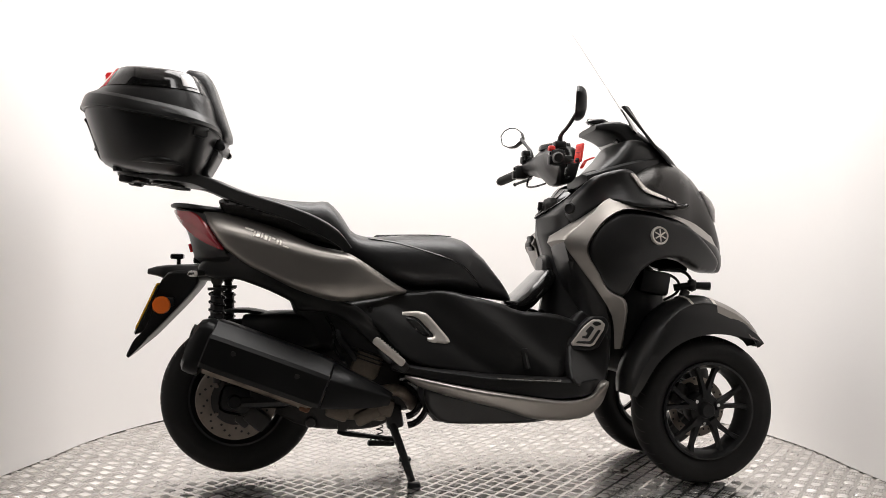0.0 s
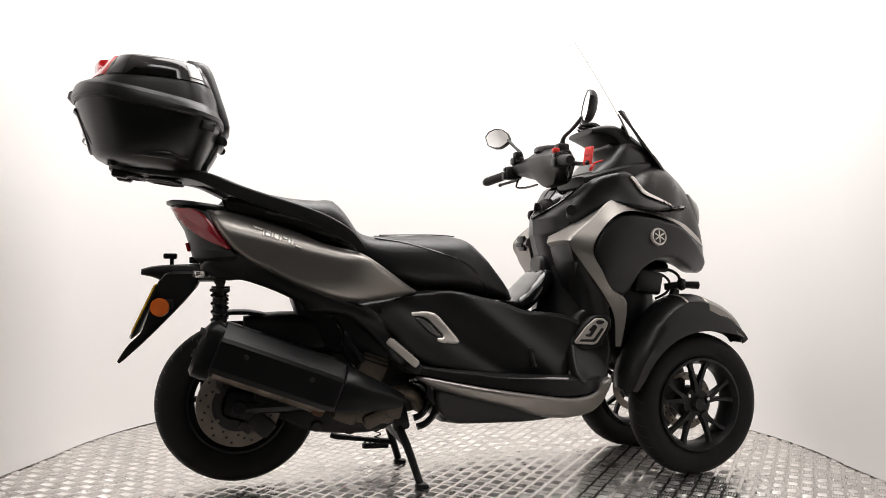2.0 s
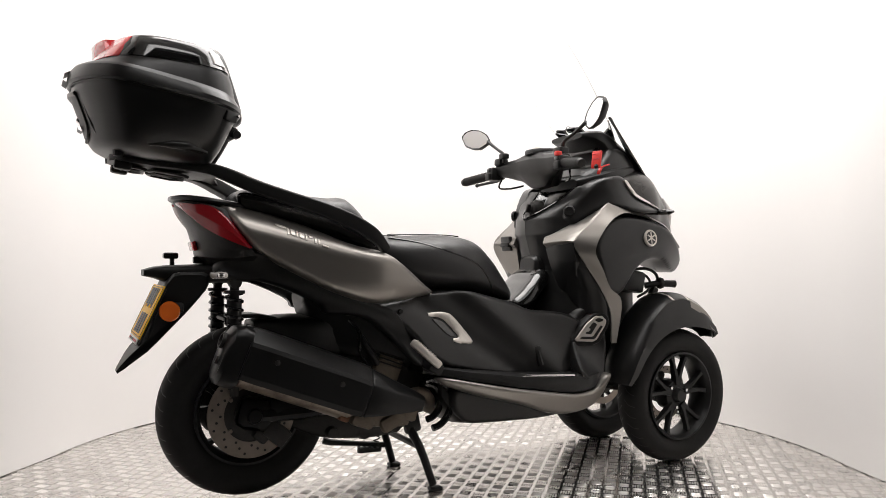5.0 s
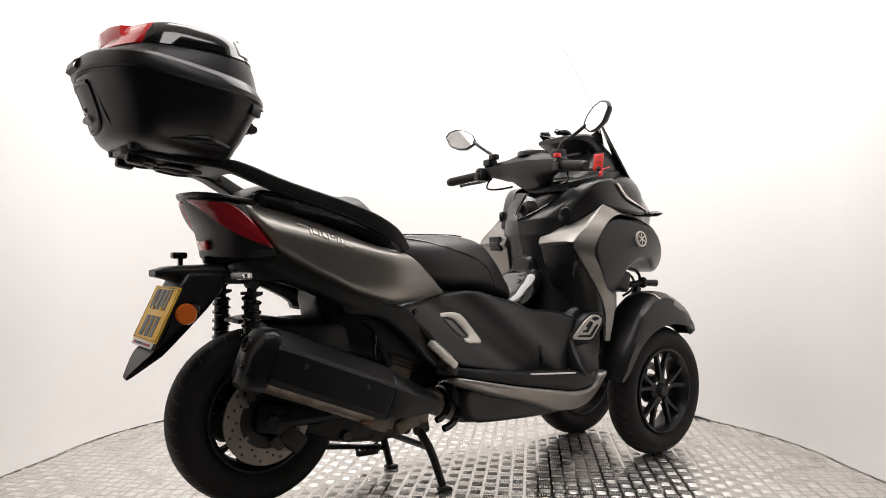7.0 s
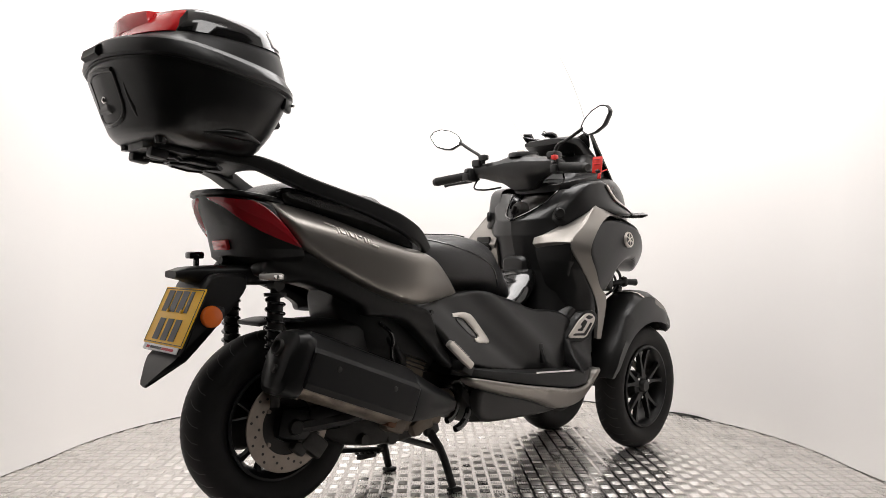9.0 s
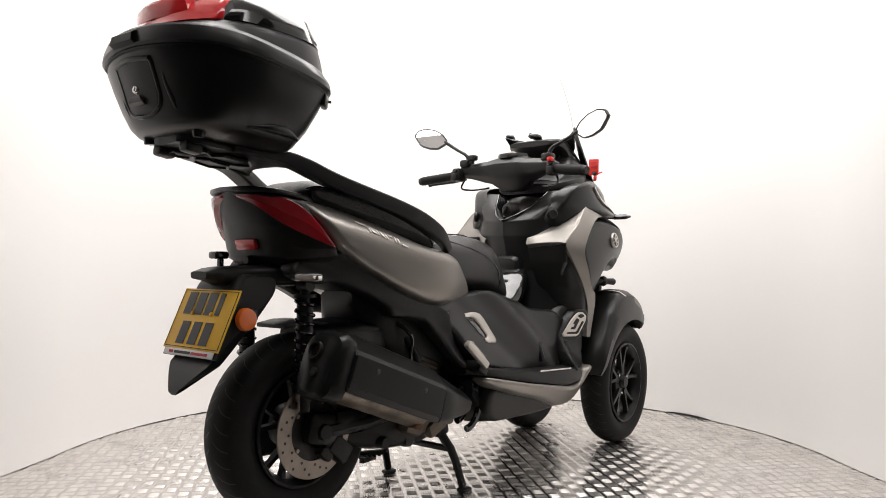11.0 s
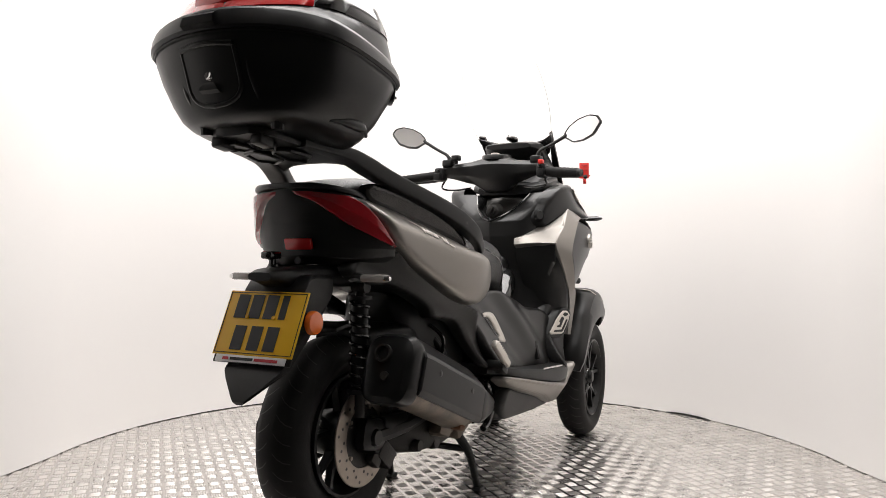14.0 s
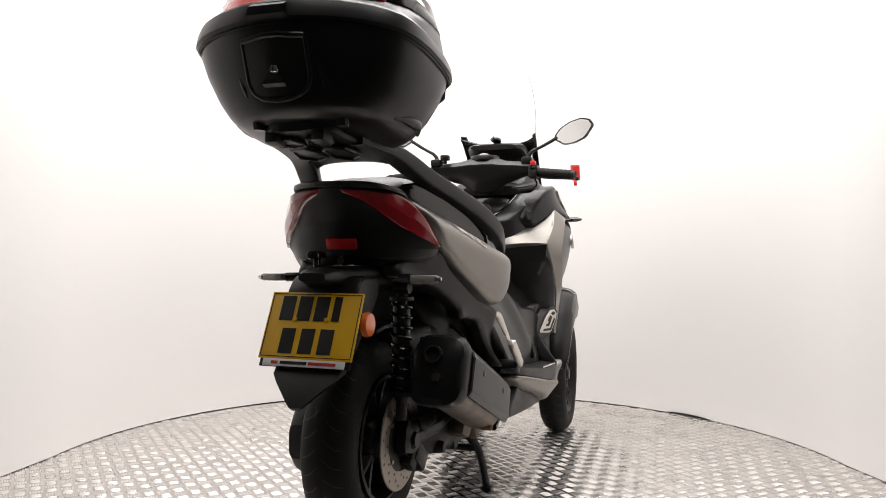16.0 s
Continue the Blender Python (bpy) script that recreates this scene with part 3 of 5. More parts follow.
def build_case():
    C = new("top_case")
    C.parent = SCOOTER
    C.matrix_basis = pose(-1.056, -.01, 1.217, 0, 8, 2)
    tagged(C, "black plastic top case with red reflector")
    # half plan, from the middle of the back to the middle of the front
    half = soften([(-1, 0), (-.985, .22), (-.9, .48), (-.76, .72), (-.54, .9), (-.2, .975), (.2, 1), (.5, .995), (.74, .93), (.91, .78), (.985, .52), (1, .25), (1, 0)], False, 2, .2)
    run = np.cumsum([0] + [(b - a).length for a, b in zip(half, half[1:])])
    def at(u):
        k = u * run[-1]
        return float(np.interp(k, run, [p[0] for p in half])), float(np.interp(k, run, [p[1] for p in half]))
    def place(level, u, side, out=0.0):
        z, slope, xb, xf, w = level
        a, b = at(u)
        x = (xb + xf) / 2 + ((xf - xb) / 2 + out) * a
        return (x, side * (1.03 * w + out) * b, z + slope * x)
    N = 26
    def ring(level, out=0.0):
        return [place(level, i / N, 1, out) for i in range(N + 1)] + [place(level, i / N, -1, out) for i in range(N - 1, 0, -1)]
    skin("lower_shell", loft([ring(l) for l in ((-.156, 0, -.1, .125, .12), (-.15, 0, -.135, .15, .165), (-.142, 0, -.155, .161, .184), (-.128, 0, -.168, .17, .203), (-.09, 0, -.187, .186, .232), (-.04, 0, -.212, .2, .258),
                                                (.0, -.02, -.236, .21, .271), (.014, -.03, -.238, .212, .273))]), CASE, C)
    lid = ((.014, -.03, -.246, .218, .279), (.02, -.03, -.252, .224, .284), (.034, -.04, -.252, .222, .283), (.05, -.06, -.247, .213, .277), (.056, -.065, -.242, .208, .272), (.063, -.05, -.237, .203, .266),
           (.085, .03, -.222, .19, .262), (.104, .09, -.207, .175, .257), (.108, .09, -.203, .172, .254), (.145, .09, -.184, .152, .246), (.168, .07, -.166, .134, .238), (.178, .06, -.15, .115, .215),
           (.186, .04, -.11, .06, .12), (.188, .02, -.04, .0, .03))
    part("lid", loft([ring(l) for l in lid]), CASE, C, sharp=19)
    low, high = (.107, .09, -.204, .173, .2545), (.169, .07, -.165, .133, .237)
    def band(name, mat, u0, u1, side, label="", v0=0.0, v1=1.0, out=.0035):
        """A stretch of the lid's upper band, a little proud of it."""
        rows = []
        for v in (v0, v0 + .02, (v0 + v1) / 2, v1 - .02, v1):
            lv = tuple(a + (b - a) * v for a, b in zip(low, high))
            o = out if v0 < v < v1 else .0005
            rows.append([place(lv, u0 + (u1 - u0) * k / 16, side, o if 0 < k < 16 else .0005) for k in range(17)])
        return skin(name, loft(rows, closed=False), mat, C, label)
    for s in (-1, 1):
        band("rear_reflector", REDCASE, 0, .262, s, "red plastic reflector")
        band("side_band", GLOSS, .266, .81, s, "gloss black band")
        # clear window: plain white stands in for the bright background and reflections in it
        band("corner_window", WHITE, .66, .74, s, "clear window in the side band, its brightness painted white", .2, .85, .0055)
    skin("lid_seam", loft([ring((.009, -.028, -.241, .215, .276)), ring((.0135, -.03, -.2415, .2155, .2765))], cap=False), INK, C)
    # raised lamp block at the back of the lid
    rows = [[(x, w * f, z) for f in (-1, -.96, -.8, -.4, 0, .4, .8, .96, 1)] for x, z, w in ((-.182, .106, .112), (-.196, .114, .112), (-.203, .148, .104), (-.199, .157, .102), (-.14, .174, .095), (-.1, .18, .09))]
    rows = [[(p[0] + .022 * (p[1] / .1) ** 2, p[1], p[2]) for p in r] for r in rows]
    bm = loft(rows, closed=False)
    for v in bmesh.ops.extrude_edge_only(bm, edges=[e for e in bm.edges if len(e.link_faces) == 1])["geom"]:
        if isinstance(v, bmesh.types.BMVert):
            v.co += Vector((.03, 0, -.02))
    part("reflector_block", bm, REDCASE, C, "raised red reflector")
    part("lid_top_plate", box(-.03, 0, .1845, .17, .2, .012, .005, (0, -3, 0)), GLOSS, C)
    # lock at the back
    def back_x(z):
        return float(np.interp(z, [-.156, -.128, -.09, -.04, 0], [-.11, -.168, -.187, -.212, -.236]))
    def on_back(y, z, d):
        return (back_x(z) + .09 * (y / .2) ** 2 - d, y, z)
    LK = part("lock_plate", loft([[on_back(.01 + .072 * f * k, z, .006) for f in (-1, -.5, 0, .5, 1)] for z, k in ((-.012, .94), (-.018, 1), (-.06, 1), (-.09, .95), (-.108, .8), (-.118, .5))], closed=False), MATTE, C)
    for s in (-1, 1):
        skin("lock_rim", tube([on_back(.01 + s * .076, z, .003) for z in (-.01, -.03, -.06, -.085)] + [on_back(.01 + s * .066, -.106, .003), on_back(.01 + s * .04, -.121, .003), on_back(.01, -.126, .003)], .0055, 8, rounded=1), CASE, C)
        skin("shell_rib", tube([on_back(.012 + s * .1, z, .0) for z in (.004, -.03, -.06)] + [on_back(s * .098, -.1, .0), on_back(s * .09, -.13, -.01)], [.002, .006, .008, .01, .006], 8, rounded=1), CASE, C)
    part("lock_hood", tube([on_back(-.066, -.007, .004), on_back(.01, -.004, .008), on_back(.086, -.007, .004)], .007, 8, rounded=1), CASE, C)
    x, _, z = on_back(.01, -.066, .004)
    key = part("keyhole", lathe([(0, -.004), (.0085, -.005), (.0105, -.002), (.011, .01)], 20, "x", (x, .012, z)), CHROME, C, "small metal lock cylinder")
    part("key_slot", box(x - .005, .012, z, .002, .002, .009, 0), INK, key)
    part("latch", loft([[(x - .004 + dx, .012 + w * f, z - .014 - dz) for f in (-1, 0, 1)] for dx, w, dz in ((.006, .012, 0), (.004, .024, .012), (.006, .027, .018), (.018, .026, .022))], closed=False), CASE, C)
    part("lid_tab", loft([[(-.253 - d, .01 + w * f, z) for f in (-1, -.9, .9, 1)] for d, w, z in ((-.006, .04, .062), (.008, .042, .05), (.009, .046, .03), (-.004, .046, .024))]), CASE, C)
    for s in (-1, 1):
        part("hinge_clip", box(.172, s * .238, -.004, .05, .018, .036, .006, (0, 0, s * -38)), CASE, C)
        part("hinge_pin", tube([(.19, s * .228, .0), (.196, s * .242, .0)], .004, 8), CHROME, C)
        part("foot", tube([(-.098, s * .104, -.12), (-.092, s * .104, -.164)], [.02, .014], 10), CASE, C)
        # pressed step low on the flank
        skin("flank_step", tube([(-.03, s * .2, -.128), (.02, s * .214, -.118), (.08, s * .22, -.112), (.13, s * .2, -.118)], [.004, .012, .014, .005], 10, rounded=2), CASE, C)
    # padded backrest
    skin("back_pad", loft([ring_yz(x, w, t, b, 36, 5, slope=-.5) for x, w, t, b in ((.112, .105, .2, .04), (.118, .122, .216, .02), (.13, .128, .223, .01), (.176, .128, .224, .006), (.19, .122, .218, .012), (.197, .105, .205, .03))]),
         VINYL, C, "padded black passenger backrest")
    part("pad_bracket", hull([(.14, .06, -.02, -.13), (.155, .075, .02, -.128), (.19, .08, .03, -.122), (.214, .07, .01, -.06)], e=5, step=.012), CASE, C)
    part("pad_hinge", box(.212, 0, -.02, .04, .2, .035, .008, (0, 10, 0)), CASE, C)
    for s in (-1, 1):
        part("pad_knob", tube([(.228, s * .09, -.028), (.228, s * .112, -.028)], .012, 12), MATTE, C)


build_case()


def build_rear():
    S = SCOOTER
    # carrier and grab rails
    rings = []
    for x, z, w, notch in along([(-1.185, 1.074, .05, 0), (-1.17, 1.073, .075, 0), (-1.1, 1.064, .1, 0), (-1.0, 1.052, .115, 0), (-.93, 1.046, .125, 0), (-.9, 1.044, .128, 0)], .02):
        rings.append([(x, w * f, z + d) for f, d in ((-1, -.004), (-.97, .006), (-.5, .008), (.5, .008), (.97, .006), (1, -.004), (.96, -.012), (.5, -.014), (-.5, -.014), (-.96, -.012))])
    CR = part("case_carrier", loft(rings), MATTE, S, "matte black case carrier")
    for s in (-1, 1):
        # cast-in pockets under the carrier, as raised rims
        for cell in ([(-.99, .012), (-.965, .05), (-1.0, .085), (-1.06, .07), (-1.075, .03), (-1.05, .01)], [(-1.095, .012), (-1.085, .045), (-1.11, .065), (-1.145, .05), (-1.15, .02), (-1.12, .008)]):
            rim = [(x, s * y, 1.036 - (x + 1.05) * .125) for x, y in cell]
            part("rib", tube(rim + rim[:2], .005, 6), PANEL, CR)
            part("pocket", loft([[(x, y, z + .0005) for x, y, z in rim], [(x, y, z + .003) for x, y, z in rim]]), INK, CR)
        part("carrier_lug", box(-1.15, s * .06, 1.05, .05, .035, .03, .008, (0, 8, 0)), MATTE, CR)
    # curved web between the two rails, behind the opening
    rings = []
    for y in np.linspace(-.14, .14, 15):
        x = -.872 + .045 * (abs(y) / .14) ** 3
        rings.append([(x - .06, y, 1.052), (x, y, 1.046 - .02 * (abs(y) / .14) ** 3), (x + .004, y, 1.036 - .025 * (abs(y) / .14) ** 3), (x - .01, y, 1.03 - .02 * (abs(y) / .14) ** 3), (x - .06, y, 1.036)])
    part("carrier_web", loft(rings), MATTE, CR)
    for s in (-1, 1):
        path = [(-1.06, s * .1, 1.056), (-.98, s * .115, 1.05), (-.91, s * .128, 1.045), (-.855, s * .143, 1.026), (-.78, s * .172, .992), (-.68, s * .21, .958), (-.58, s * .243, .925),
                (-.49, s * .268, .885), (-.43, s * .279, .845), (-.4, s * .278, .808)]
        bm = flat_bar(path, [.02, .024, .028, .029, .026, .024, .022, .022, .02, .012], [.012, .014, .018, .021, .021, .021, .022, .024, .022, .014], e=7, n=28)
        part("grab_rail", bm, MATTE, S, "matte black grab rail")
        skin("rail_web", shell([(-.84, .985), (-.7, .955), (-.56, .915), (-.45, .86), (-.405, .81), (-.5, .8), (-.6, .84), (-.72, .89), (-.82, .93)],
                               spread([(-.84, .95, -.135), (-.6, .88, -.2), (-.42, .82, -.245)]), side=s, r=.006, thick=.02), GLOSS, S)
    # tail end
    part("tail_top", hull([(-1.01, .04, .967, .955), (-.995, .085, .969, .95), (-.95, .13, .967, .943), (-.88, .15, .958, .935), (-.8, .13, .95, .92)], e=4, step=.02), PANEL, S)
    face = [[(-1.003, 0, .957), (-.992, .05, .955), (-.97, .105, .948), (-.93, .148, .938), (-.885, .168, .925)], [(-.985, 0, .92), (-.978, .05, .918), (-.957, .1, .912), (-.915, .15, .9), (-.865, .195, .872)],
            [(-.955, 0, .87), (-.95, .05, .868), (-.935, .1, .86), (-.9, .155, .845), (-.835, .212, .825)], [(-.938, 0, .82), (-.934, .05, .818), (-.922, .1, .812), (-.89, .155, .805), (-.815, .216, .803)],
            [(-.928, 0, .785), (-.924, .06, .782), (-.912, .11, .78), (-.872, .16, .778), (-.8, .205, .785)], [(-.9, 0, .762), (-.9, .06, .76), (-.885, .1, .758), (-.85, .14, .758), (-.79, .18, .765)]]
    skin("tail_face", sheet([[(x, -y, z) for x, y, z in r[:0:-1]] + r for r in face], 1, (.012, 0, 0)), MATTE, S)
    part("tail_block", hull([(-.93, .06, .94, .8), (-.88, .12, .94, .78), (-.8, .15, .93, .76)], e=4), MATTE, S)
    for s in (-1, 1):
        skin("tail_lamp", sheet([[(-1.0, .03, .947), (-.988, .085, .944), (-.961, .13, .938), (-.914, .162, .93), (-.87, .2, .885), (-.816, .226, .811)],
                                 [(-.999, .035, .944), (-.987, .086, .933), (-.961, .128, .917), (-.921, .163, .893), (-.871, .203, .859), (-.816, .227, .81)],
                                 [(-.996, .035, .94), (-.982, .084, .921), (-.957, .12, .893), (-.922, .155, .862), (-.872, .197, .832), (-.816, .225, .808)]], s), REDLENS, S, "dark red tail lamp lens")
        part("indicator_stalk", tube([(-.87, s * .12, .73), (-.9, s * .18, .728)], .012, 10), MATTE, S)
        ind = part("rear_indicator", box(-.9, s * .215, .728, .03, .075, .02, .007, (0, 0, s * -10)), SMOKE, S, "clear rear indicator")
        part("cap", box(-.9, s * .25, .728, .02, .02, .013, .005, (0, 0, s * -10)), CHROME, ind)
    part("rear_reflex", box(-.94, -.005, .815, .012, .085, .03, .004, (0, -16, 0)), REDCASE, S, "red reflector block")
    part("keyhole_boss", lathe([(0, -.012), (.01, -.012), (.012, 0), (.012, .02)], 16, "x", (-.925, -.0, .772)), MATTE, S)
    # mudguard and plate
    part("tail_bracket", hull([(-1.085, .035, .742, .722), (-1.06, .045, .75, .717), (-.98, .055, .757, .69), (-.9, .09, .76, .7), (-.84, .12, .76, .7)], e=4), MATTE, S)
    part("rear_camera", merged(box(-1.0, .035, .785, .045, .035, .02, .006), box(-.995, .035, .765, .014, .016, .03, .004)), GLOSS, S, "small black lens on a stalk")
    wedge = soften([(-.905, .735), (-1.0, .735), (-1.03, .70), (-1.05, .62), (-1.078, .535), (-1.12, .495), (-1.157, .44), (-1.15, .43), (-1.06, .515), (-.96, .622), (-.905, .69)], True, 1, .15)
    mid = Vector((-1.03, .6))
    rings = []
    for f, k in ((-1, .94), (-.94, 1), (-.5, 1), (.5, 1), (.94, 1), (1, .94)):
        rings.append([(mid.x + (p.x - mid.x) * k, f * float(np.interp(p.y, [.43, .455, .5, .7], [.008, .035, .085, .095])), mid.y + (p.y - mid.y) * k) for p in wedge])
    part("rear_mudguard", loft(rings), MATTE, S, "matte black rear mudguard")
    P = part("number_plate", box(0, 0, 0, .004, .246, .168, .0015), YELLOW, S, "yellow number plate with black border")
    P.matrix_basis = pose(-1.068, .008, .617, 0, 24, 0)
    part("plate_backing", box(.006, 0, -.012, .006, .238, .18, .002), MATTE, P)
    part("border", merged(*[box(-.0026, y, z, .0012, sy, sz, 0) for y, z, sy, sz in ((0, .0785, .236, .0016), (0, -.0785, .236, .0016), (.118, 0, .0016, .157), (-.118, 0, .0016, .157))]), INK, P)
    for row, ys in ((.042, (.072, .026, -.02, -.06)), (-.04, (.055, .003, -.047))):
        for k, y in enumerate(ys):
            part("bar", box(-.003, y, row, .0012, .02 if (row > 0 and k == 3) else .036, .062, 0), INK, P)
    strip = part("dealer_strip", box(-.001, 0, -.093, .003, .215, .018, .001), WHITE, P, "white strip under the plate")
    for y, w, m in ((.075, .018, STRAP), (.025, .07, INK), (-.05, .07, STRAP)):
        part("bar", box(-.0032, y, -.0935, .0012, w, .007, 0), m, P)
    for y in (.045, -.038):
        part("plate_screw", lathe([(0, -.004), (.005, -.004), (.006, 0)], 14, "x", (-.003, y, .014)), YELLOW, P)
    for s in (-1, 1):
        R = part("side_reflector", lathe([(0, -.007), (.02, -.0075), (.027, -.006), (.03, 0), (.03, .008), (0, .008)], 32, "y"), ORANGE, S, "round orange side reflector")
        R.matrix_basis = pose(-1.02, s * .118, .62, 0, 0, 0 if s < 0 else 180)
        part("reflector_bracket", box(-1.005, s * .1, .63, .05, .03, .03, .006), MATTE, S)
    # shocks
    for s in (-1, 1):
        sh = new("rear_shock")
        sh.parent = S
        part("damper", tube([(-.836, s * .128, .70), (-.832, s * .128, .36)], .014, 12), CAST, sh)
        part("shock_mount", tube([(-.836, s * .11, .705), (-.836, s * .15, .705)], .018, 12), CAST, sh)
        pts = [(-.836 + .0245 * math.cos(k * .5236), s * .128 + .0245 * math.sin(k * .5236), .672 - k * .0022) for k in range(12 * 9)]
        part("spring", tube(pts, .0052, 8), GLOSS, sh, "black coil spring")
        part("spring_seat", lathe([(.014, -.005), (.032, -.005), (.032, .004), (.014, .004)], 24, "z", (-.836, s * .128, .676), True), MATTE, sh)
        part("spring_seat", lathe([(.014, -.006), (.034, -.006), (.034, .006), (.014, .006)], 24, "z", (-.834, s * .128, .43), True), MATTE, sh)
        part("shock_sleeve", tube([(-.836, s * .128, .655), (-.834, s * .128, .44)], .0225, 16), MATTE, sh)
    # engine and swing arm
    part("engine_case", hull([(-.6, .09, .43, .3), (-.5, .12, .47, .27), (-.35, .13, .5, .25), (-.2, .12, .46, .24), (-.1, .1, .4, .26)], e=4), CAST, S, "dark cast engine case")
    part("drive_case", merged(*[hull([(-.9, .035, .34, .25), (-.86, .045, .39, .205), (-.78, .05, .42, .19), (-.6, .06, .43, .2), (-.35, .06, .44, .22), (-.2, .05, .4, .26)], e=4)]), CAST, S).matrix_basis = pose(0, .13, 0)
    part("swing_arm", merged(tube([(-.78, -.115, .295), (-.6, -.13, .3), (-.42, -.12, .32)], [.03, .026, .03], 10), box(-.76, -.124, .3, .13, .034, .1, .03, (0, 12, 0)), box(-.66, -.128, .31, .14, .04, .075, .025, (0, 4, 0)),
                              lathe([(0, -.15), (.02, -.15), (.024, -.142), (.026, -.12)], 20, "y", (-.772, 0, .296))), COVER, S)
    part("sump", merged(box(-.36, -.12, .265, .2, .12, .07, .02, (0, 4, 0)), box(-.43, -.16, .26, .08, .05, .05, .014, (0, 20, 0)), box(-.33, -.175, .25, .09, .04, .05, .014, (0, -25, 0)), box(-.27, -.16, .275, .06, .06, .06, .012, (0, 15, 0))), DIRTY, S,
         "stained bare alloy sump")
    part("lower_case", hull([(-.64, .04, .29, .235), (-.56, .08, .31, .2), (-.44, .11, .32, .185), (-.3, .11, .32, .19), (-.21, .08, .3, .225)], e=4), CAST, S).matrix_basis = pose(0, -.03, 0)
    for x, z, r in ((-.52, .2, .016), (-.41, .19, .02), (-.3, .2, .018)):
        part("drain_plug", lathe([(0, -.14), (r, -.14), (r + .004, -.12), (r + .004, -.08)], 12, "y", (x, 0, z + .02)), CAST, S)
    cy = part("cylinder", box(-.33, -.1, .42, .1, .1, .1, .02, (0, 20, 0)), DIRTY, S)
    for k in range(3):
        part("fin", box(-.33, -.1, .43 + k * .014, .115, .105, .005, .002, (0, 20, 0)), CAST, cy)
    for k, (r0, y) in enumerate(((.075, -.2), (.055, -.16))):
        part("guard_loop", tube([(-.2 + r0 * math.sin(radians(g)), y, .30 + 1.1 * r0 * math.cos(radians(g))) for g in range(-20, 176, 15)], .012, 8), GLOSS, S)
    part("header_elbow", tube([(-.29, -.19, .33), (-.23, -.19, .34), (-.19, -.17, .31), (-.17, -.12, .27)], .021, 12, rounded=2), STAINED, S)
    part("air_box", hull([(-.76, .07, .58, .52), (-.7, .11, .59, .48), (-.5, .12, .585, .46), (-.42, .08, .56, .48)], e=4), MATTE, S)
    part("hose", tube([(-.44, -.12, .55), (-.42, -.16, .5), (-.38, -.15, .45), (-.36, -.12, .42)], .012, 10, rounded=2), MATTE, S)
    part("cable", tube([(-.47, -.14, .58), (-.44, -.18, .54), (-.45, -.17, .48), (-.4, -.15, .42)], .006, 8, rounded=2), GLOSS, S)
    part("tyre_hugger", merged(*[box(-.772 + .3 * math.cos(radians(a)), 0, .296 + .3 * math.sin(radians(a)), .012, .13, .055, .004, (0, 90 - a - 90, 0)) for a in range(20, 101, 10)]), MATTE, S)
    # brake
    D = new("rear_brake")
    D.parent = S
    part("disc", lathe([(.085, -.1035), (.134, -.1035), (.136, -.102), (.136, -.0995), (.134, -.098), (.085, -.098)], 64, "y", (-.772, 0, .296), True), STEEL, D, "drilled steel brake disc")
    for k in range(36):
        a = 2 * math.pi * k / 36
        rr = (.096, .109, .122)[k % 3]
        part("hole", lathe([(0, -.1042), (.0042, -.1042), (.0042, -.1036)], 8, "y", (-.772 + rr * math.cos(a), 0, .296 + rr * math.sin(a))), INK, D)
    part("disc_carrier", lathe([(.03, -.101), (.085, -.1005), (.09, -.0985), (.09, -.096), (.03, -.094)], 36, "y", (-.772, 0, .296), True), CAST, D)
    for k in range(5):
        a = 2 * math.pi * k / 5
        part("disc_bolt", lathe([(0, -.107), (.006, -.107), (.007, -.1)], 10, "y", (-.772 + .08 * math.cos(a), 0, .296 + .08 * math.sin(a))), STEEL, D)
    part("caliper", merged(box(-.70, -.115, .235, .085, .05, .06, .012, (0, 40, 0)), box(-.73, -.118, .25, .05, .03, .09, .01, (0, 40, 0))), CAST, D)
    # exhaust
    E = new("exhaust")
    E.parent = S
    E.matrix_basis = pose(-.665, 0, .42, 0, 20.5, 0)
    def sect(x, w, h, yc=-.245, zc=0.0, n=28, e=2.6):
        return [(x, yc + w * math.copysign(abs(math.cos(t)) ** (2 / e), math.cos(t)), zc + h * math.copysign(abs(math.sin(t)) ** (2 / e), math.sin(t)))
                for t in (2 * math.pi * k / n for k in range(n))]
    part("muffler", loft([sect(-.19, .05, .055, zc=-.01), sect(-.18, .066, .078), sect(.17, .066, .08), sect(.185, .06, .07), sect(.19, .04, .05)]), STAINED, E, "heat-stained steel muffler")
    prof = [(-.17, .093), (-.2, .1), (-.262, .101), (-.272, .098), (-.32, .058), (-.327, .046), (-.327, -.036), (-.32, -.052), (-.313, -.052), (-.32, -.034), (-.32, .044), (-.268, .09),
            (-.2, .092), (-.17, .086)]
    def cover(x, k, dz=0.0):
        return [(x, -.245 + (y + .245) * k, z * k + dz) for y, z in prof]
    part("heat_shield", loft([cover(-.195, .96), cover(-.19, 1), cover(-.15, 1.02), cover(.17, 1.02), cover(.2, .99), cover(.205, .95)]), COVER, E, "satin black exhaust cover", sharp=18)
    part("front_cover", loft([cover(.207, .93), cover(.212, .95), cover(.29, .72, .012), cover(.38, .44, .03), cover(.42, .26, .04)]), COVER, E)
    part("end_cap", loft([sect(-.19, .074, .09, zc=.003, e=4), sect(-.215, .075, .093, zc=.003, e=4), sect(-.238, .069, .086, zc=-.002, e=3.5), sect(-.25, .055, .066, zc=-.008, e=3)]), COVER, E, "matte black end cap")
    part("outlet", lathe([(.0, -.242), (.016, -.244), (.018, -.26), (.023, -.26), (.025, -.24)], 24, "x", (0, -.235, .035)), CAST, E)
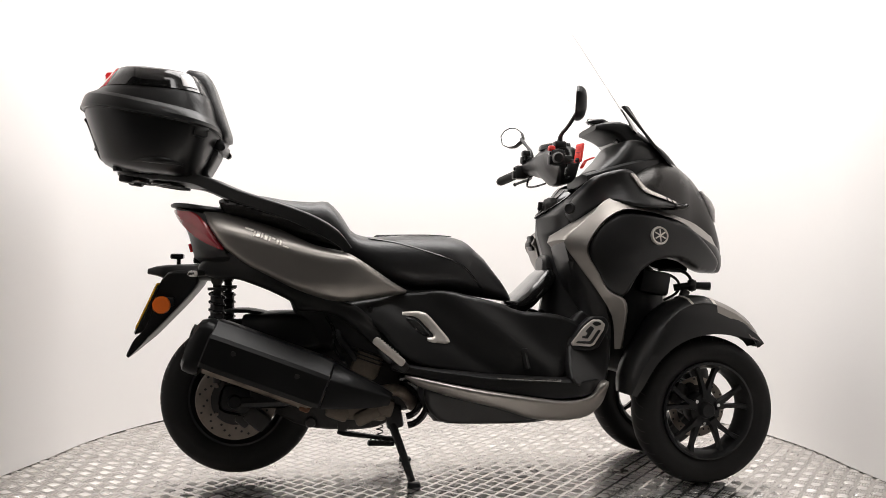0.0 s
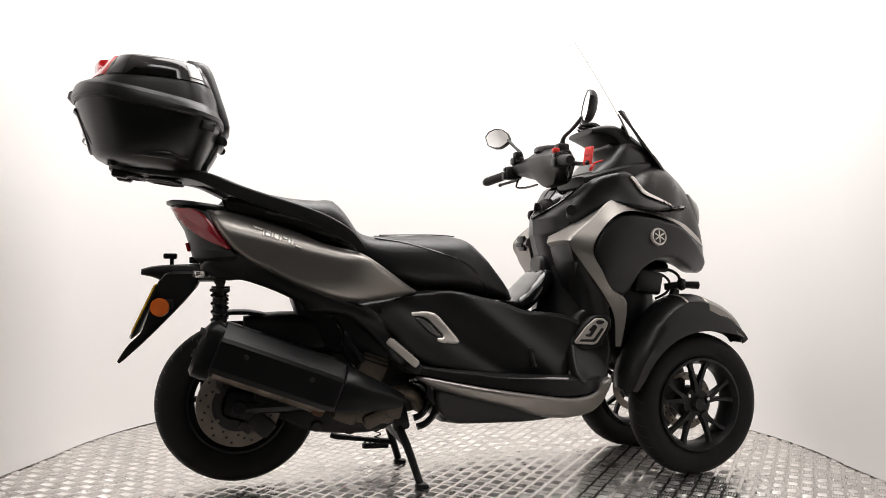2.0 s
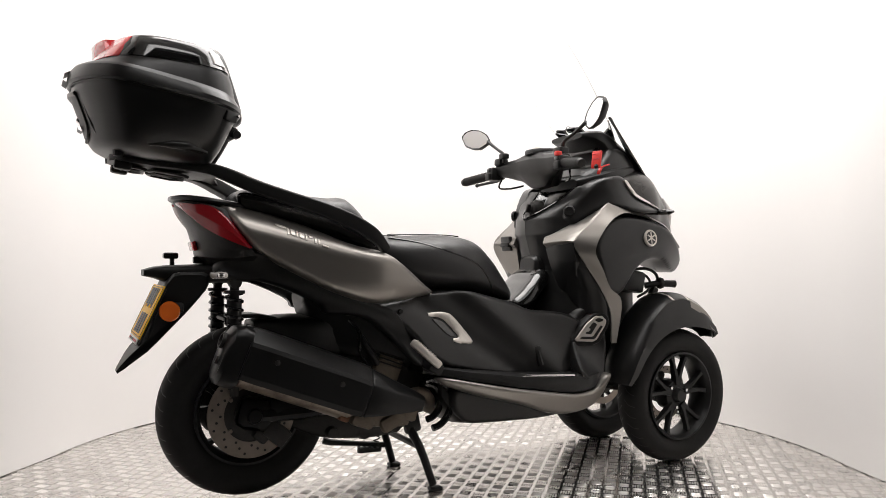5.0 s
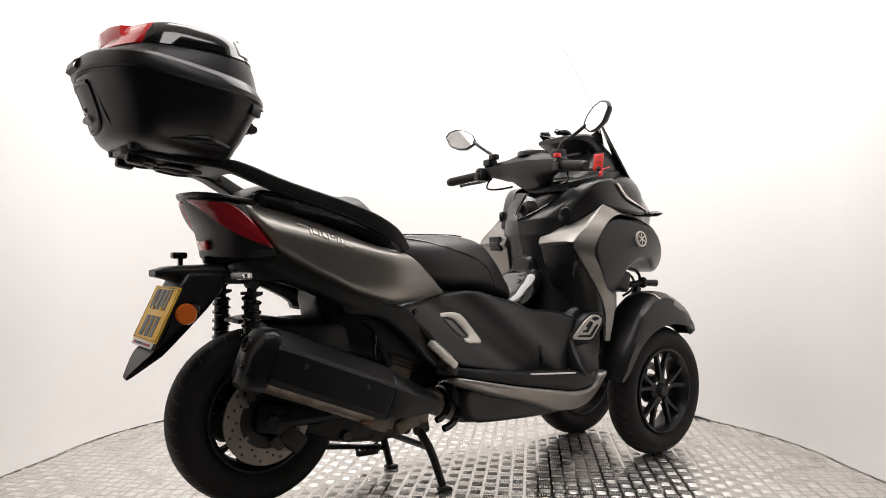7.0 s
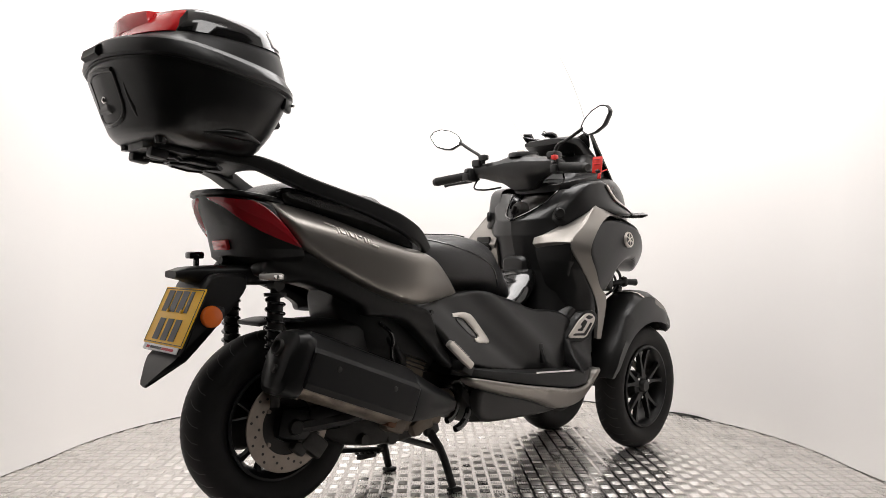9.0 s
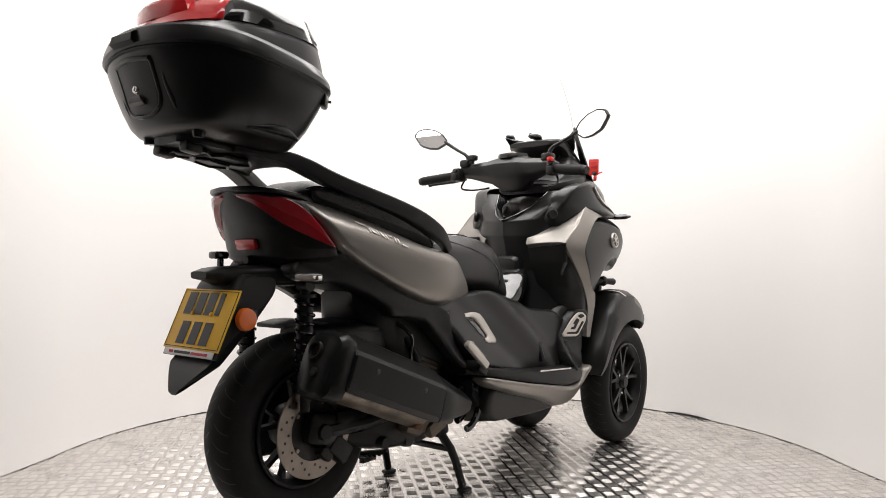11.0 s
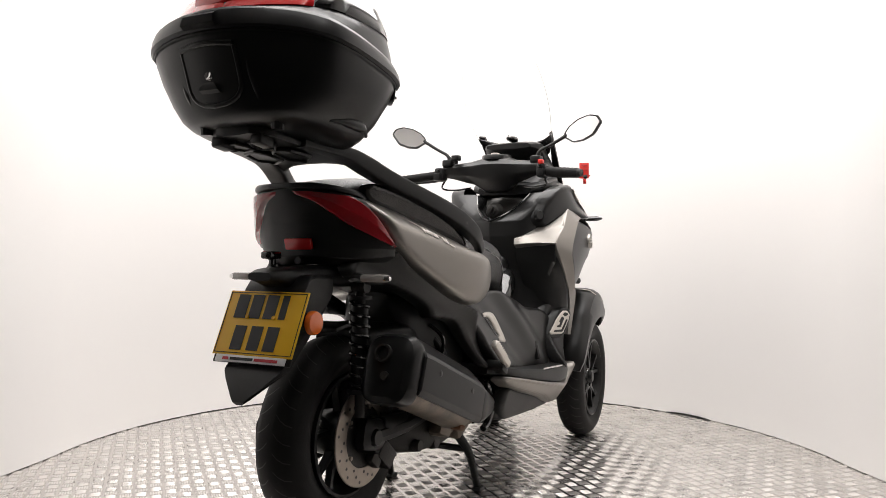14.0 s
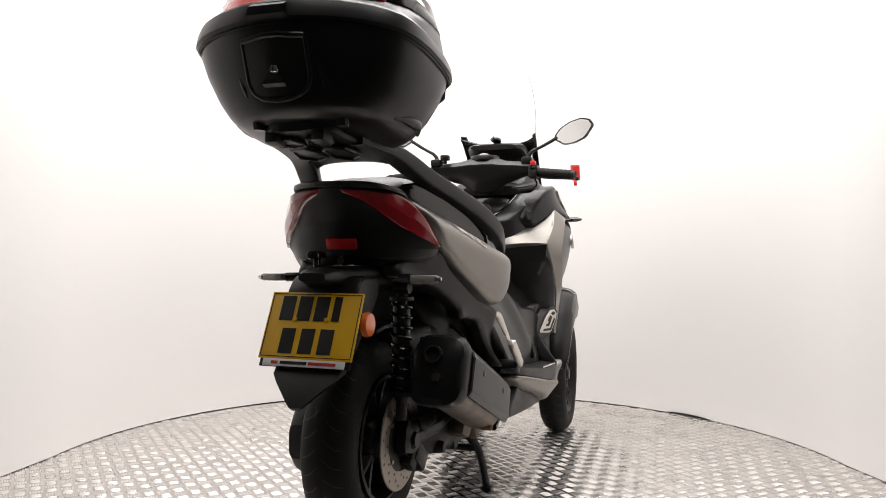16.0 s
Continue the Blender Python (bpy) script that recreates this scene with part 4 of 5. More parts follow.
    part("outlet_bolt", lathe([(0, -.258), (.011, -.258), (.013, -.24)], 14, "x", (0, -.25, -.022)), CAST, E)
    for x in (-.105, .105):
        part("cover_bolt", lathe([(0, -.0012), (.0065, -.0012), (.008, -.0004), (.0085, .004)], 16, "y", (x, -.3292, .024)), INK, E)
    part("weld", box(.165, -.27, -.07, .035, .04, .024, .008), RUST, E, "rusty clamp")
    part("header_pipe", tube([(.2, -.2, -.03), (.3, -.16, -.04), (.4, -.1, -.0), (.42, -.04, .06)], .022, 12, rounded=2), STAINED, E)
    # stand
    st = new("centre_stand")
    st.parent = S
    for s in (-1, 1):
        part("leg", tube([(-.25, s * .1, .25), (-.235, s * .13, .19), (-.215, s * .16, .14), (-.175, s * .17, .02)], [.016, .015, .014, .013], 10, rounded=1), MATTE, st)
        part("foot", box(-.168, s * .172, .008, .045, .034, .014, .005), MATTE, st)
    part("cross_bar", tube([(-.222, -.158, .15), (-.222, .158, .15)], .011, 10), MATTE, st)
    lv = part("lever", tube([(-.2, .165, .085), (-.3, .2, .092), (-.4, .235, .1), (-.425, .242, .108)], [.011, .009, .012, .013], 8), MATTE, st)
    part("lever_plate", box(-.26, .19, .068, .11, .02, .02, .004, (0, 6, 20)), MATTE, lv)
    for k in range(5):
        part("rib", box(-.3 + k * .018, .196 - k * .0066, .08, .006, .024, .01, .002), MATTE, lv)
    part("stand_spring", tube([(-.27 - .012 * math.cos(k * .9), .1 + .008 * math.sin(k * .9), .24 - k * .0028) for k in range(48)], .0025, 6), CAST, st)
    part("stand_bracket", box(-.235, -.12, .23, .06, .03, .08, .012, (0, -12, 0)), MATTE, st)
    # passenger peg and fittings
    for s in (-1, 1):
        peg = part("passenger_peg", box(0, 0, 0, .128, .024, .026, .008), SILVER, S, "silver folded passenger footrest")
        peg.matrix_basis = pose(-.265, s * .293, .478, 0, 40, s * 4)
        for k in range(8):
            part("rib", box(-.05 + k * .011, -.0, .0135, .004, .02, .004, .001), SILVER, peg)
        part("peg_bracket", box(-.225, s * .26, .43, .05, .07, .035, .008, (0, 30, 0)), MATTE, S)


def build_trim():
    S = SCOOTER
    for s in (-1, 1):
        skin("side_accent", shell([(-.245, .594), (-.225, .602), (-.165, .606), (-.13, .597), (-.05, .504), (-.062, .494), (-.116, .5), (-.16, .516), (-.102, .517), (-.158, .578), (-.18, .588)],
                                  proud(SIDE_Y, .006), r=.003, thick=.012, n=1, q=.15, side=s), SILVER, S, "silver angular side accent")
        skin("accent_core", shell([(-.215, .588), (-.18, .582), (-.16, .571), (-.112, .52), (-.15, .522)], proud(SIDE_Y, .003), r=.003, thick=.008, n=1, side=s), GLOSS, S)
        def badge_y(x, z):
            return -(.262 + .42 * (x - .411) + .02 * (z - .482))
        b = skin("foot_badge", shell([(.36, .488), (.403, .553), (.432, .58), (.456, .58), (.471, .564), (.467, .545), (.434, .486)], badge_y, r=.003, thick=.014, n=1, q=.12, side=s), SILVER, S,
                 "silver plate with black curved inlay")
        for poly in ([(.378, .497), (.43, .496), (.457, .543), (.449, .546), (.424, .505), (.386, .505)], [(.398, .515), (.417, .514), (.437, .55), (.425, .558), (.408, .537), (.416, .533), (.41, .523), (.4, .523)],
                     [(.428, .566), (.442, .574), (.458, .569), (.456, .562), (.442, .557)]):
            skin("inlay", shell(poly, proud(badge_y, .0022), r=.001, thick=.004, n=1, q=.08, side=s), INK, b)
        skin("badge_ledge", shell([(.345, .472), (.395, .553), (.428, .59), (.468, .592), (.485, .57), (.48, .54), (.445, .47)], proud(badge_y, -.005), r=.005, thick=.03, n=1, side=s), PANEL, S)
        # model script as plain slanted bars on the tail
        sc = new("model_script")
        sc.parent = S
        x = -.735
        for k, (w, h, drop) in enumerate(((.03, .005, 0), (.006, .02, .002), (.014, .017, 0), (.006, .018, 0), (.013, .017, 0), (.006, .018, 0), (.014, .005, 0), (.006, .017, 0), (.006, .017, 0), (.02, .005, .013))):
            z = .884 - .385 * (x + .735) - drop
            skin("bar", shell([(x, z), (x + w, z - .385 * w), (x + w - .004, z - .385 * w - h), (x - .004, z - h)], proud(TAIL_Y, .004), r=.001, thick=.004, n=1, q=.1, side=s), SILVER, sc)
            x += w * .8 + .005
        # footboard strip, covers, caps
        part("edge_strip", box(.2, s * .309, .384, .22, .006, .007, .002, (0, 3, 0)), CHROME, S, "bright footboard strip")
        part("cap_ring", lathe([(0, -.008), (.016, -.01), (.021, -.006), (.022, .004)], 24, "y", (0, 0, 0)), PANEL, S).matrix_basis = pose(.376, s * .186, .965, 0, 0, -38 if s < 0 else 218)
        part("side_screw", lathe([(0, -.004), (.007, -.004), (.009, .002)], 16, "y", (-.324, 0, .611)), INK, S).matrix_basis = pose(0, s * .222, 0)
        em = part("round_emblem", lathe([(0, -.003), (.026, -.003), (.03, -.005), (.032, 0), (.032, .006)], 36, "y"), SILVER, S, "round silver emblem")
        em.matrix_basis = pose(.652, s * .318, .868, 0, 0, 0 if s < 0 else 180) @ pose(0, 0, 0, -8, 0, 6 if s < 0 else -6)
        part("ground", lathe([(0, -.0036), (.0245, -.0036), (.0245, -.003)], 30, "y"), INK, em)
        for k in range(3):
            part("spoke", box(0, -.0045, 0, .005, .002, .044, .001, (0, 60 * k, 0)), SILVER, em)
        # nose accents
        skin("nose_accent", shell([(.548, 1.088), (.585, 1.083), (.622, 1.03), (.735, .99), (.735, .98), (.61, 1.018), (.573, 1.075)], proud(COWL_Y, .011), r=.0025, thick=.018, n=1, q=.12,
                                  side=s), SILVER, S, "silver lightning line")
        part("indicator_arm", tube([(.7, s * .22, .975), (.74, s * .28, .97)], .012, 10), MATTE, S)
        fi = part("front_indicator", loft([ring_yz(0, .001, .006, -.006, 12)] + [[(a, b, c) for a, b, c in [(dx, dy, dz) for dx, dy, dz in r]] for r in
                  ([(.0 + .016 * math.cos(t), s * .0, .011 * math.sin(t)) for t in (2 * math.pi * k / 12 for k in range(12))],
                   [(.0 + .016 * math.cos(t), s * .05, .011 * math.sin(t)) for t in (2 * math.pi * k / 12 for k in range(12))],
                   [(-.002 + .005 * math.cos(t), s * .072, .004 * math.sin(t)) for t in (2 * math.pi * k / 12 for k in range(12))])]), GLOSS, S, "slim black front indicator")
        fi.matrix_basis = pose(.74, s * .275, .969)
    # seat seams
    def seat_y(x, z):
        w, t, b = (np.interp(x, [r[0] for r in SEAT], [r[k] for r in SEAT]) for k in (1, 2, 3))
        k = min(.98, abs((z - (t + b) / 2) / ((t - b) / 2)))
        return float(w * (1 - k ** 2.9) ** (1 / 2.9))
    for s in (-1, 1):
        pts = [(x, seat_y(x, z) - .007, z) for x, z in ((-.33, .852), (-.28, .845), (-.24, .838), (-.19, .825), (-.14, .81), (-.1, .798), (-.06, .785), (-.02, .768), (.01, .748), (.035, .72), (.06, .69), (.085, .655))]
        part("seat_seam", tube([(x, s * (y + .008), z) for x, y, z in pts], .0028, 6, rounded=2), GLOSS, S)
        part("seat_piping", tube([(-.3, s * .05, .8655), (-.2, s * .09, .8675), (-.1, s * .1, .8685), (-.03, s * .07, .864)], .0022, 6, rounded=2), GLOSS, S)
    # tunnel and ignition
    rings = []
    for x, z, w, d in along([(.19, .598, .07, .02), (.205, .604, .1, .03), (.245, .632, .115, .035), (.29, .675, .115, .035), (.325, .71, .105, .035), (.35, .735, .085, .03)], .008):
        rings.append([(x - .65 * d * q, w * c, z + .75 * d * q) for c, q in ((math.copysign(abs(math.cos(t)) ** .6, math.cos(t)), math.copysign(abs(math.sin(t)) ** .6, math.sin(t))) for t in (2 * math.pi * k / 28 for k in range(28)))])
    skin("tunnel_cover", loft(rings), GLOSS, S, "gloss black tunnel cover")
    part("tunnel_pad", hull([(.315, .05, .79, .72), (.325, .062, .8, .7), (.35, .065, .8, .7)], e=4, step=.01), PANEL, S)
    part("warning_label", box(.236, -.05, .662, .05, .05, .002, .0005, (0, -44, 0)), STRAP, S, "small warning label")
    part("label_stripe", box(.25, -.05, .6765, .014, .05, .002, .0005, (0, -44, 0)), ORANGE, S)
    ig = part("ignition", lathe([(0, -.02), (.015, -.02), (.017, -.014), (.026, -.01), (.03, 0), (.034, .006), (.034, .03)], 28, "x", (.345, .0, .985)), CAST, S, "ignition switch")
    part("key_handle", box(.32, 0, .985, .02, .01, .034, .003, (25, 0, 0)), CAST, ig)
    part("switch_row", merged(box(.345, -.03, .953, .012, .02, .012, .003), box(.345, .03, .953, .012, .02, .012, .003)), GLOSS, S)
    part("glove_pocket", merged(box(.328, .168, .85, .016, .075, .06, .006, (0, -8, -3)), box(.318, .165, .845, .012, .06, .02, .004)), MATTE, S, "dark pocket with a latch")
    part("pedal_bracket", merged(tube([(.2, -.235, .46), (.21, -.245, .41)], .012, 8), box(.2, -.235, .465, .03, .02, .03, .008)), MATTE, S)
    # between the wheels
    part("suspension_beam", merged(tube([(.82, -.2, .33), (.8, 0, .36), (.82, .2, .33)], .018, 10), tube([(.82, -.2, .24), (.8, 0, .26), (.82, .2, .24)], .018, 10),
                                   tube([(.66, -.1, .5), (.82, -.19, .3)], .016, 10), tube([(.66, .1, .5), (.82, .19, .3)], .016, 10)), MATTE, S)
    part("fork_block", hull([(.56, .1, .72, .38), (.62, .13, .76, .36), (.7, .13, .78, .4), (.76, .1, .74, .46)], e=4), MATTE, S)
    for s in (-1, 1):
        part("radiator_box", box(.70, s * .13, .705, .11, .1, .085, .012, (0, 10, 0)), MATTE, S)
    for s in (-1, 1):
        part("brake_line", tube([(.72, s * .15, .75), (.78, s * .15, .755), (.83, s * .15, .74), (.85, s * .15, .71), (.82, s * .15, .67)], .006, 8, rounded=2), MATTE, S)
        part("brake_line", tube([(.7, s * .16, .74), (.76, s * .16, .735), (.8, s * .16, .705), (.79, s * .16, .665), (.74, s * .15, .64)], .005, 8, rounded=2), MATTE, S)
        part("steering_link", tube([(.78, s * .15, .685), (.83, s * .17, .695), (.9, s * .19, .692)], [.013, .012, .015], 10), MATTE, S)
        part("link_ball", lathe([(0, -.024), (.014, -.018), (.02, 0), (.014, .018), (0, .024)], 14, "z", (.84, s * .17, .695)), CAST, S)
        part("hose_clamp", box(.815, s * .155, .655, .03, .03, .05, .008, (0, 20, 0)), CAST, S)
        part("headlight", tube([(.9, s * .115, 1.045), (.93, s * .108, 1.01), (.955, s * .098, .965), (.965, s * .092, .93)], [.004, .014, .014, .005], 10, rounded=2), WHITE, S, "clear white headlight lens")


def build_fender(s):
    """Front mudguard over one wheel: an arch with side skirts."""
    S = SCOOTER
    F = new("front_mudguard")
    F.parent = S
    F.matrix_basis = pose(.85, s * .225, .26, 0, 0, 3)
    rows = along([(47, .322, .314, .04), (56, .338, .298, .06), (66, .356, .282, .073), (80, .378, .272, .08), (94, .4, .27, .084), (106, .402, .27, .085), (118, .382, .27, .084),
                  (134, .35, .27, .083), (150, .338, .27, .08), (160, .33, .272, .074), (168, .32, .28, .06)], 4)
    rings = []
    for deg, ro, ri, w in rows:
        c, q = math.cos(radians(deg)), math.sin(radians(deg))
        prof = [(ri, -w), ((ro + ri) / 2, -w - .004), (ro - .024, -w * .94), (ro - .007, -w * .66), (ro, 0), (ro - .007, w * .66), (ro - .024, w * .94), ((ro + ri) / 2, w + .004), (ri, w)]
        inner = [(ri + .001, w - .006), (ro - .03, w * .82), (ro - .012, 0), (ro - .03, -w * .82), (ri + .001, -w + .006)]
        rings.append([(r * c, y, r * q) for r, y in prof + inner])
    part("arch", loft(rings), PANEL, F, "satin black front mudguard")
    def cap(name, lo, hi, d, mat, label="", side=True):
        sel = [(g, np.interp(g, rows[:, 0], rows[:, 1]), np.interp(g, rows[:, 0], rows[:, 3]), np.interp(g, rows[:, 0], rows[:, 1] - rows[:, 2])) for g in [lo, *[v for v in rows[:, 0] if lo < v < hi], hi]]
        prof = [(-.97, -.0245), (-.66, -.007), (-.3, -.001), (0, 0), (.3, -.001), (.66, -.007), (.97, -.0245)]
        if side:
            prof = [(-1.03, -.05), *prof, (1.03, -.05)]
        strips = [[((ro + max(dd, -deep) + d) * math.cos(radians(g)), y * w, (ro + max(dd, -deep) + d) * math.sin(radians(g))) for y, dd in prof] for g, ro, w, deep in sel]
        part(name, loft(strips, closed=False), mat, F, label)
    cap("painted_cap", 48, 88, .003, GREY, "gunmetal painted top")
    cap("cap_line", 88.2, 90.2, .0042, SILVER, side=False)
    cap("name_ground", 90.5, 101, .0036, INK, side=False)
    cap("cap_edge", 101.2, 102.6, .0042, SILVER, side=False)
    g = radians(95.5)
    part("bar", box(.386 * math.cos(g), -.062, .386 * math.sin(g), .045, .004, .009, .001, (-38, -6, 0)), SILVER, F)


def finish_wheel(wheel, out, disc_y):
    """Bolts and the brake disc of a front wheel."""
    for k in range(3):
        a = radians(20 + 120 * k)
        part("bolt", lathe([(0, out * .036), (.006, out * .036), (.008, out * .03), (.008, out * .02)], 12, "y", (.048 * math.cos(a), 0, .048 * math.sin(a))), CHROME, wheel)
    part("disc", lathe([(.078, disc_y - .002), (.107, disc_y - .002), (.107, disc_y + .002), (.078, disc_y + .002)], 48, "y", closed=True), STEEL, wheel, "drilled steel brake disc")
    for k in range(30):
        a = 2 * math.pi * k / 30
        rr = (.085, .0925, .1)[k % 3]
        part("hole", lathe([(0, disc_y + out * .0028), (.0036, disc_y + out * .0028), (.0036, disc_y + out * .002)], 8, "y", (rr * math.cos(a), 0, rr * math.sin(a))), INK, wheel)
    part("caliper", box(-.075, disc_y - out * .005, .05, .05, .05, .08, .012, (0, 30, 0)), CAST, wheel)
    part("disc_carrier", lathe([(.04, disc_y), (.06, disc_y + out * .004), (.06, disc_y - .004), (.04, disc_y - .004)], 24, "y", closed=True), CAST, wheel)


def build_controls():
    S = SCOOTER
    H = new("handlebar")
    H.parent = S
    mid = [(.3, 1.17), (.318, 1.2), (.375, 1.214), (.43, 1.206), (.455, 1.16), (.43, 1.075), (.365, 1.058), (.312, 1.115)]
    arm = [(.302, 1.166), (.318, 1.188), (.355, 1.194), (.392, 1.188), (.402, 1.16), (.385, 1.105), (.35, 1.098), (.312, 1.13)]
    end = [(.292, 1.16), (.302, 1.176), (.322, 1.18), (.342, 1.176), (.35, 1.155), (.34, 1.132), (.318, 1.126), (.3, 1.138)]
    secs = []
    for y, k, g in ((-.214, 2.0, .8), (-.208, 2.0, 1), (-.17, 1.75, 1), (-.12, 1.2, 1), (-.095, 1.0, 1), (-.06, .35, 1), (-.045, .1, 1), (0, 0, 1), (.045, .1, 1), (.06, .35, 1), (.095, 1.0, 1), (.12, 1.2, 1), (.17, 1.75, 1),
                    (.208, 2.0, 1), (.214, 2.0, .8)):
        ring = [Vector(a).lerp(Vector(b), k) if k <= 1 else Vector(b).lerp(Vector(c), k - 1) for a, b, c in zip(mid, arm, end)]
        ring = soften(ring, True, 1, .16)
        c = sum(ring, Vector((0, 0))) / len(ring)
        secs.append([(c.x + (p.x - c.x) * g - .045 * y + .01, y, c.y + (p.y - c.y) * g) for p in ring])
    part("bar_cover", loft(secs), PANEL, H, "matte black faceted handlebar cover", sharp=24)
    rings = []
    for k, z in ((1.0, 1.2), (1.0, 1.212), (.94, 1.218), (.5, 1.221)):
        rings.append([(.375 + k * x, k * y, z + .06 * k * x) for x, y in ((-.06, 0), (-.057, .025), (-.035, .05), (.02, .058), (.048, .042), (.05, 0), (.048, -.042), (.02, -.058), (-.035, -.05), (-.057, -.025))])
    part("hub_cap", loft(rings), PANEL, H)
    em = part("round_emblem", lathe([(.012, .002), (.014, .004), (.017, .004), (.018, .002), (.018, -.004)], 24, "z", (.362, 0, 1.2205)), SILVER, H)
    for k in range(3):
        part("spoke", box(.362, 0, 1.2225, .004, .026, .0015, .0005, (0, 0, 60 * k)), SILVER, em)
    for s, g0, g1 in ((-1, (.315, -.235, 1.135), (.276, -.38, 1.116)), (1, (.292, .235, 1.135), (.249, .377, 1.117))):
        a, b = Vector(g0), Vector(g1)
        part("grip", tube([a.lerp(b, k / 16) for k in range(17)], [.0175 + (.0015 if k % 2 else 0) for k in range(17)], 16), RUBBER, H, "black ribbed rubber grip")
        part("bar_end", tube([b, b + (b - a).normalized() * .014], [.018, .014], 14), CAST, H)
        part("grip_collar", tube([a - (b - a) * .06, a + (b - a) * .02], .021, 14), MATTE, H)
        part("switch_box", merged(box(a.x + .005, a.y + s * -.015, a.z + .003, .05, .04, .055, .01), box(a.x - .022, a.y + s * -.012, a.z - .008, .014, .03, .03, .004)), MATTE, H)
        part("switch_rocker", box(a.x - .02, a.y + s * -.015, a.z + .018, .012, .02, .012, .003), GLOSS, H)
        part("lever_clamp", box(a.x + .035, a.y + s * -.01, a.z - .004, .035, .03, .028, .006), CAST, H)
        lv = [a + Vector((.05, s * -.01, -.008)), a + Vector((.058, s * .04, -.016)), a + Vector((.04, s * .11, -.022)), a + Vector((.022, s * .155, -.028))]
        part("brake_lever", tube(lv, [.008, .007, .006, .006], 8, rounded=2), MATTE, H)
        part("lever_ball", lathe([(.0, -.009), (.006, -.006), (.009, 0), (.006, .006), (0, .009)], 12, "z", tuple(lv[-1])), MATTE, H)
        part("cable", tube([a + Vector((.04, s * -.02, -.015)), a + Vector((.03, s * -.0, -.055)), a + Vector((.05, s * -.06, -.06)), a + Vector((.08, s * -.12, -.05))], .004, 6, rounded=2), GLOSS, H)
        part("reservoir", box(a.x + .02, a.y - s * .045, a.z + .05, .045, .045, .03, .008), MATTE, H)
        # mirror
        base = Vector((.335, s * .197, 1.17))
        inn = Vector((.364, -.295, 1.274)) if s < 0 else Vector((.326, .305, 1.286))
        mid = Vector((.338, -.374, 1.299)) if s < 0 else Vector((.298, .375, 1.312))
        out = Vector((.318, -.458, 1.315)) if s < 0 else Vector((.262, .437, 1.318))
        part("mirror_stem", tube([base, base + Vector((.0, 0, .05)), base.lerp(inn, .5) + Vector((0, 0, .02)), inn + (mid - inn) * .15], [.011, .007, .006, .007], 10, rounded=2), MATTE, H)
        part("stem_boot", tube([base - Vector((0, 0, .015)), base + Vector((0, 0, .03))], [.015, .009], 12), RUBBER, H)
        ax = (out - inn).normalized()
        face = Vector((-1, .1, .1 if s < 0 else .46)).normalized()
        face = (face - ax * face.dot(ax)).normalized()
        up = ax.cross(face) * (1 if ax.cross(face).z > 0 else -1)
        half = (out - inn).length / 2
        shape = [(-1.02, -.1), (-.6, -.85), (-.1, -1.0), (.5, -.85), (1.02, .0), (.9, .6), (.5, .98), (-.1, 1.0), (-.65, .7), (-.95, .25)]
        shp = soften([(u * half, v * .046) for u, v in shape], True, 1, .12)
        c = (inn + out) / 2
        def layer(k, d):
            return [c + ax * (p[0] * k) + up * (p[1] * k) - face * d for p in shp]
        mir = part("mirror_housing", loft([layer(.88, -.003), layer(.97, -.006), layer(1.0, 0.0), layer(.95, .012), layer(.75, .024), layer(.4, .03)]), MATTE, H, "black mirror housing")
        part("mirror_glass", loft([layer(.9, -.0035), layer(.895, -.004)]), MIRROR, mir, "mirror glass")
    part("start_switch", box(.298, -.222, 1.17, .024, .022, .018, .005), REDTAG, H, "red stop switch")
    tag = part("lever_tag", merged(box(.345, -.382, 1.132, .008, .036, .062, .002, (0, 10, 20)), box(.36, -.38, 1.095, .006, .012, .03, .001, (0, 35, 20))), REDTAG, H, "red plastic tag on the brake lever")
    part("tag_tail", tube([(.362, -.38, 1.105), (.38, -.385, 1.113), (.395, -.39, 1.118)], .003, 6), REDTAG, tag)
    for k in range(3):
        part("slot", box(.3405, -.384, 1.117 + k * .017, .002, .022, .002, 0, (0, 10, 20)), STRAP, tag)
    part("phone_mount", merged(box(.3, .15, 1.205, .03, .035, .022, .005), tube([(.3, .15, 1.18), (.3, .15, 1.2)], .008, 8)), MATTE, H)
    # instrument hood and screen
    part("dash_floor", hull([(.46, .12, 1.1, 1.06), (.52, .17, 1.12, 1.07), (.62, .18, 1.15, 1.08), (.72, .15, 1.17, 1.1)], e=4), MATTE, S)
    part("instrument", box(.6, 0, 1.215, .02, .2, .1, .008, (0, -28, 0)), GLOSS, S, "dark instrument panel")
    lens = part("hood_lens", merged(hull([(.5, .008, 1.313, 1.305), (.52, .018, 1.32, 1.302), (.56, .022, 1.322, 1.3), (.585, .012, 1.312, 1.298)], e=2.5, step=.01)), GLOSS, S)
    part("wire_loop", tube([(.53 - .03 * math.sin(t), .004 * math.cos(t), 1.31 + .012 * math.sin(t * 2) * .5 + .008 * math.cos(t)) for t in (math.pi * k / 10 for k in range(11))], .0018, 5), INK, S)
    W = new("windscreen")
    W.parent = S
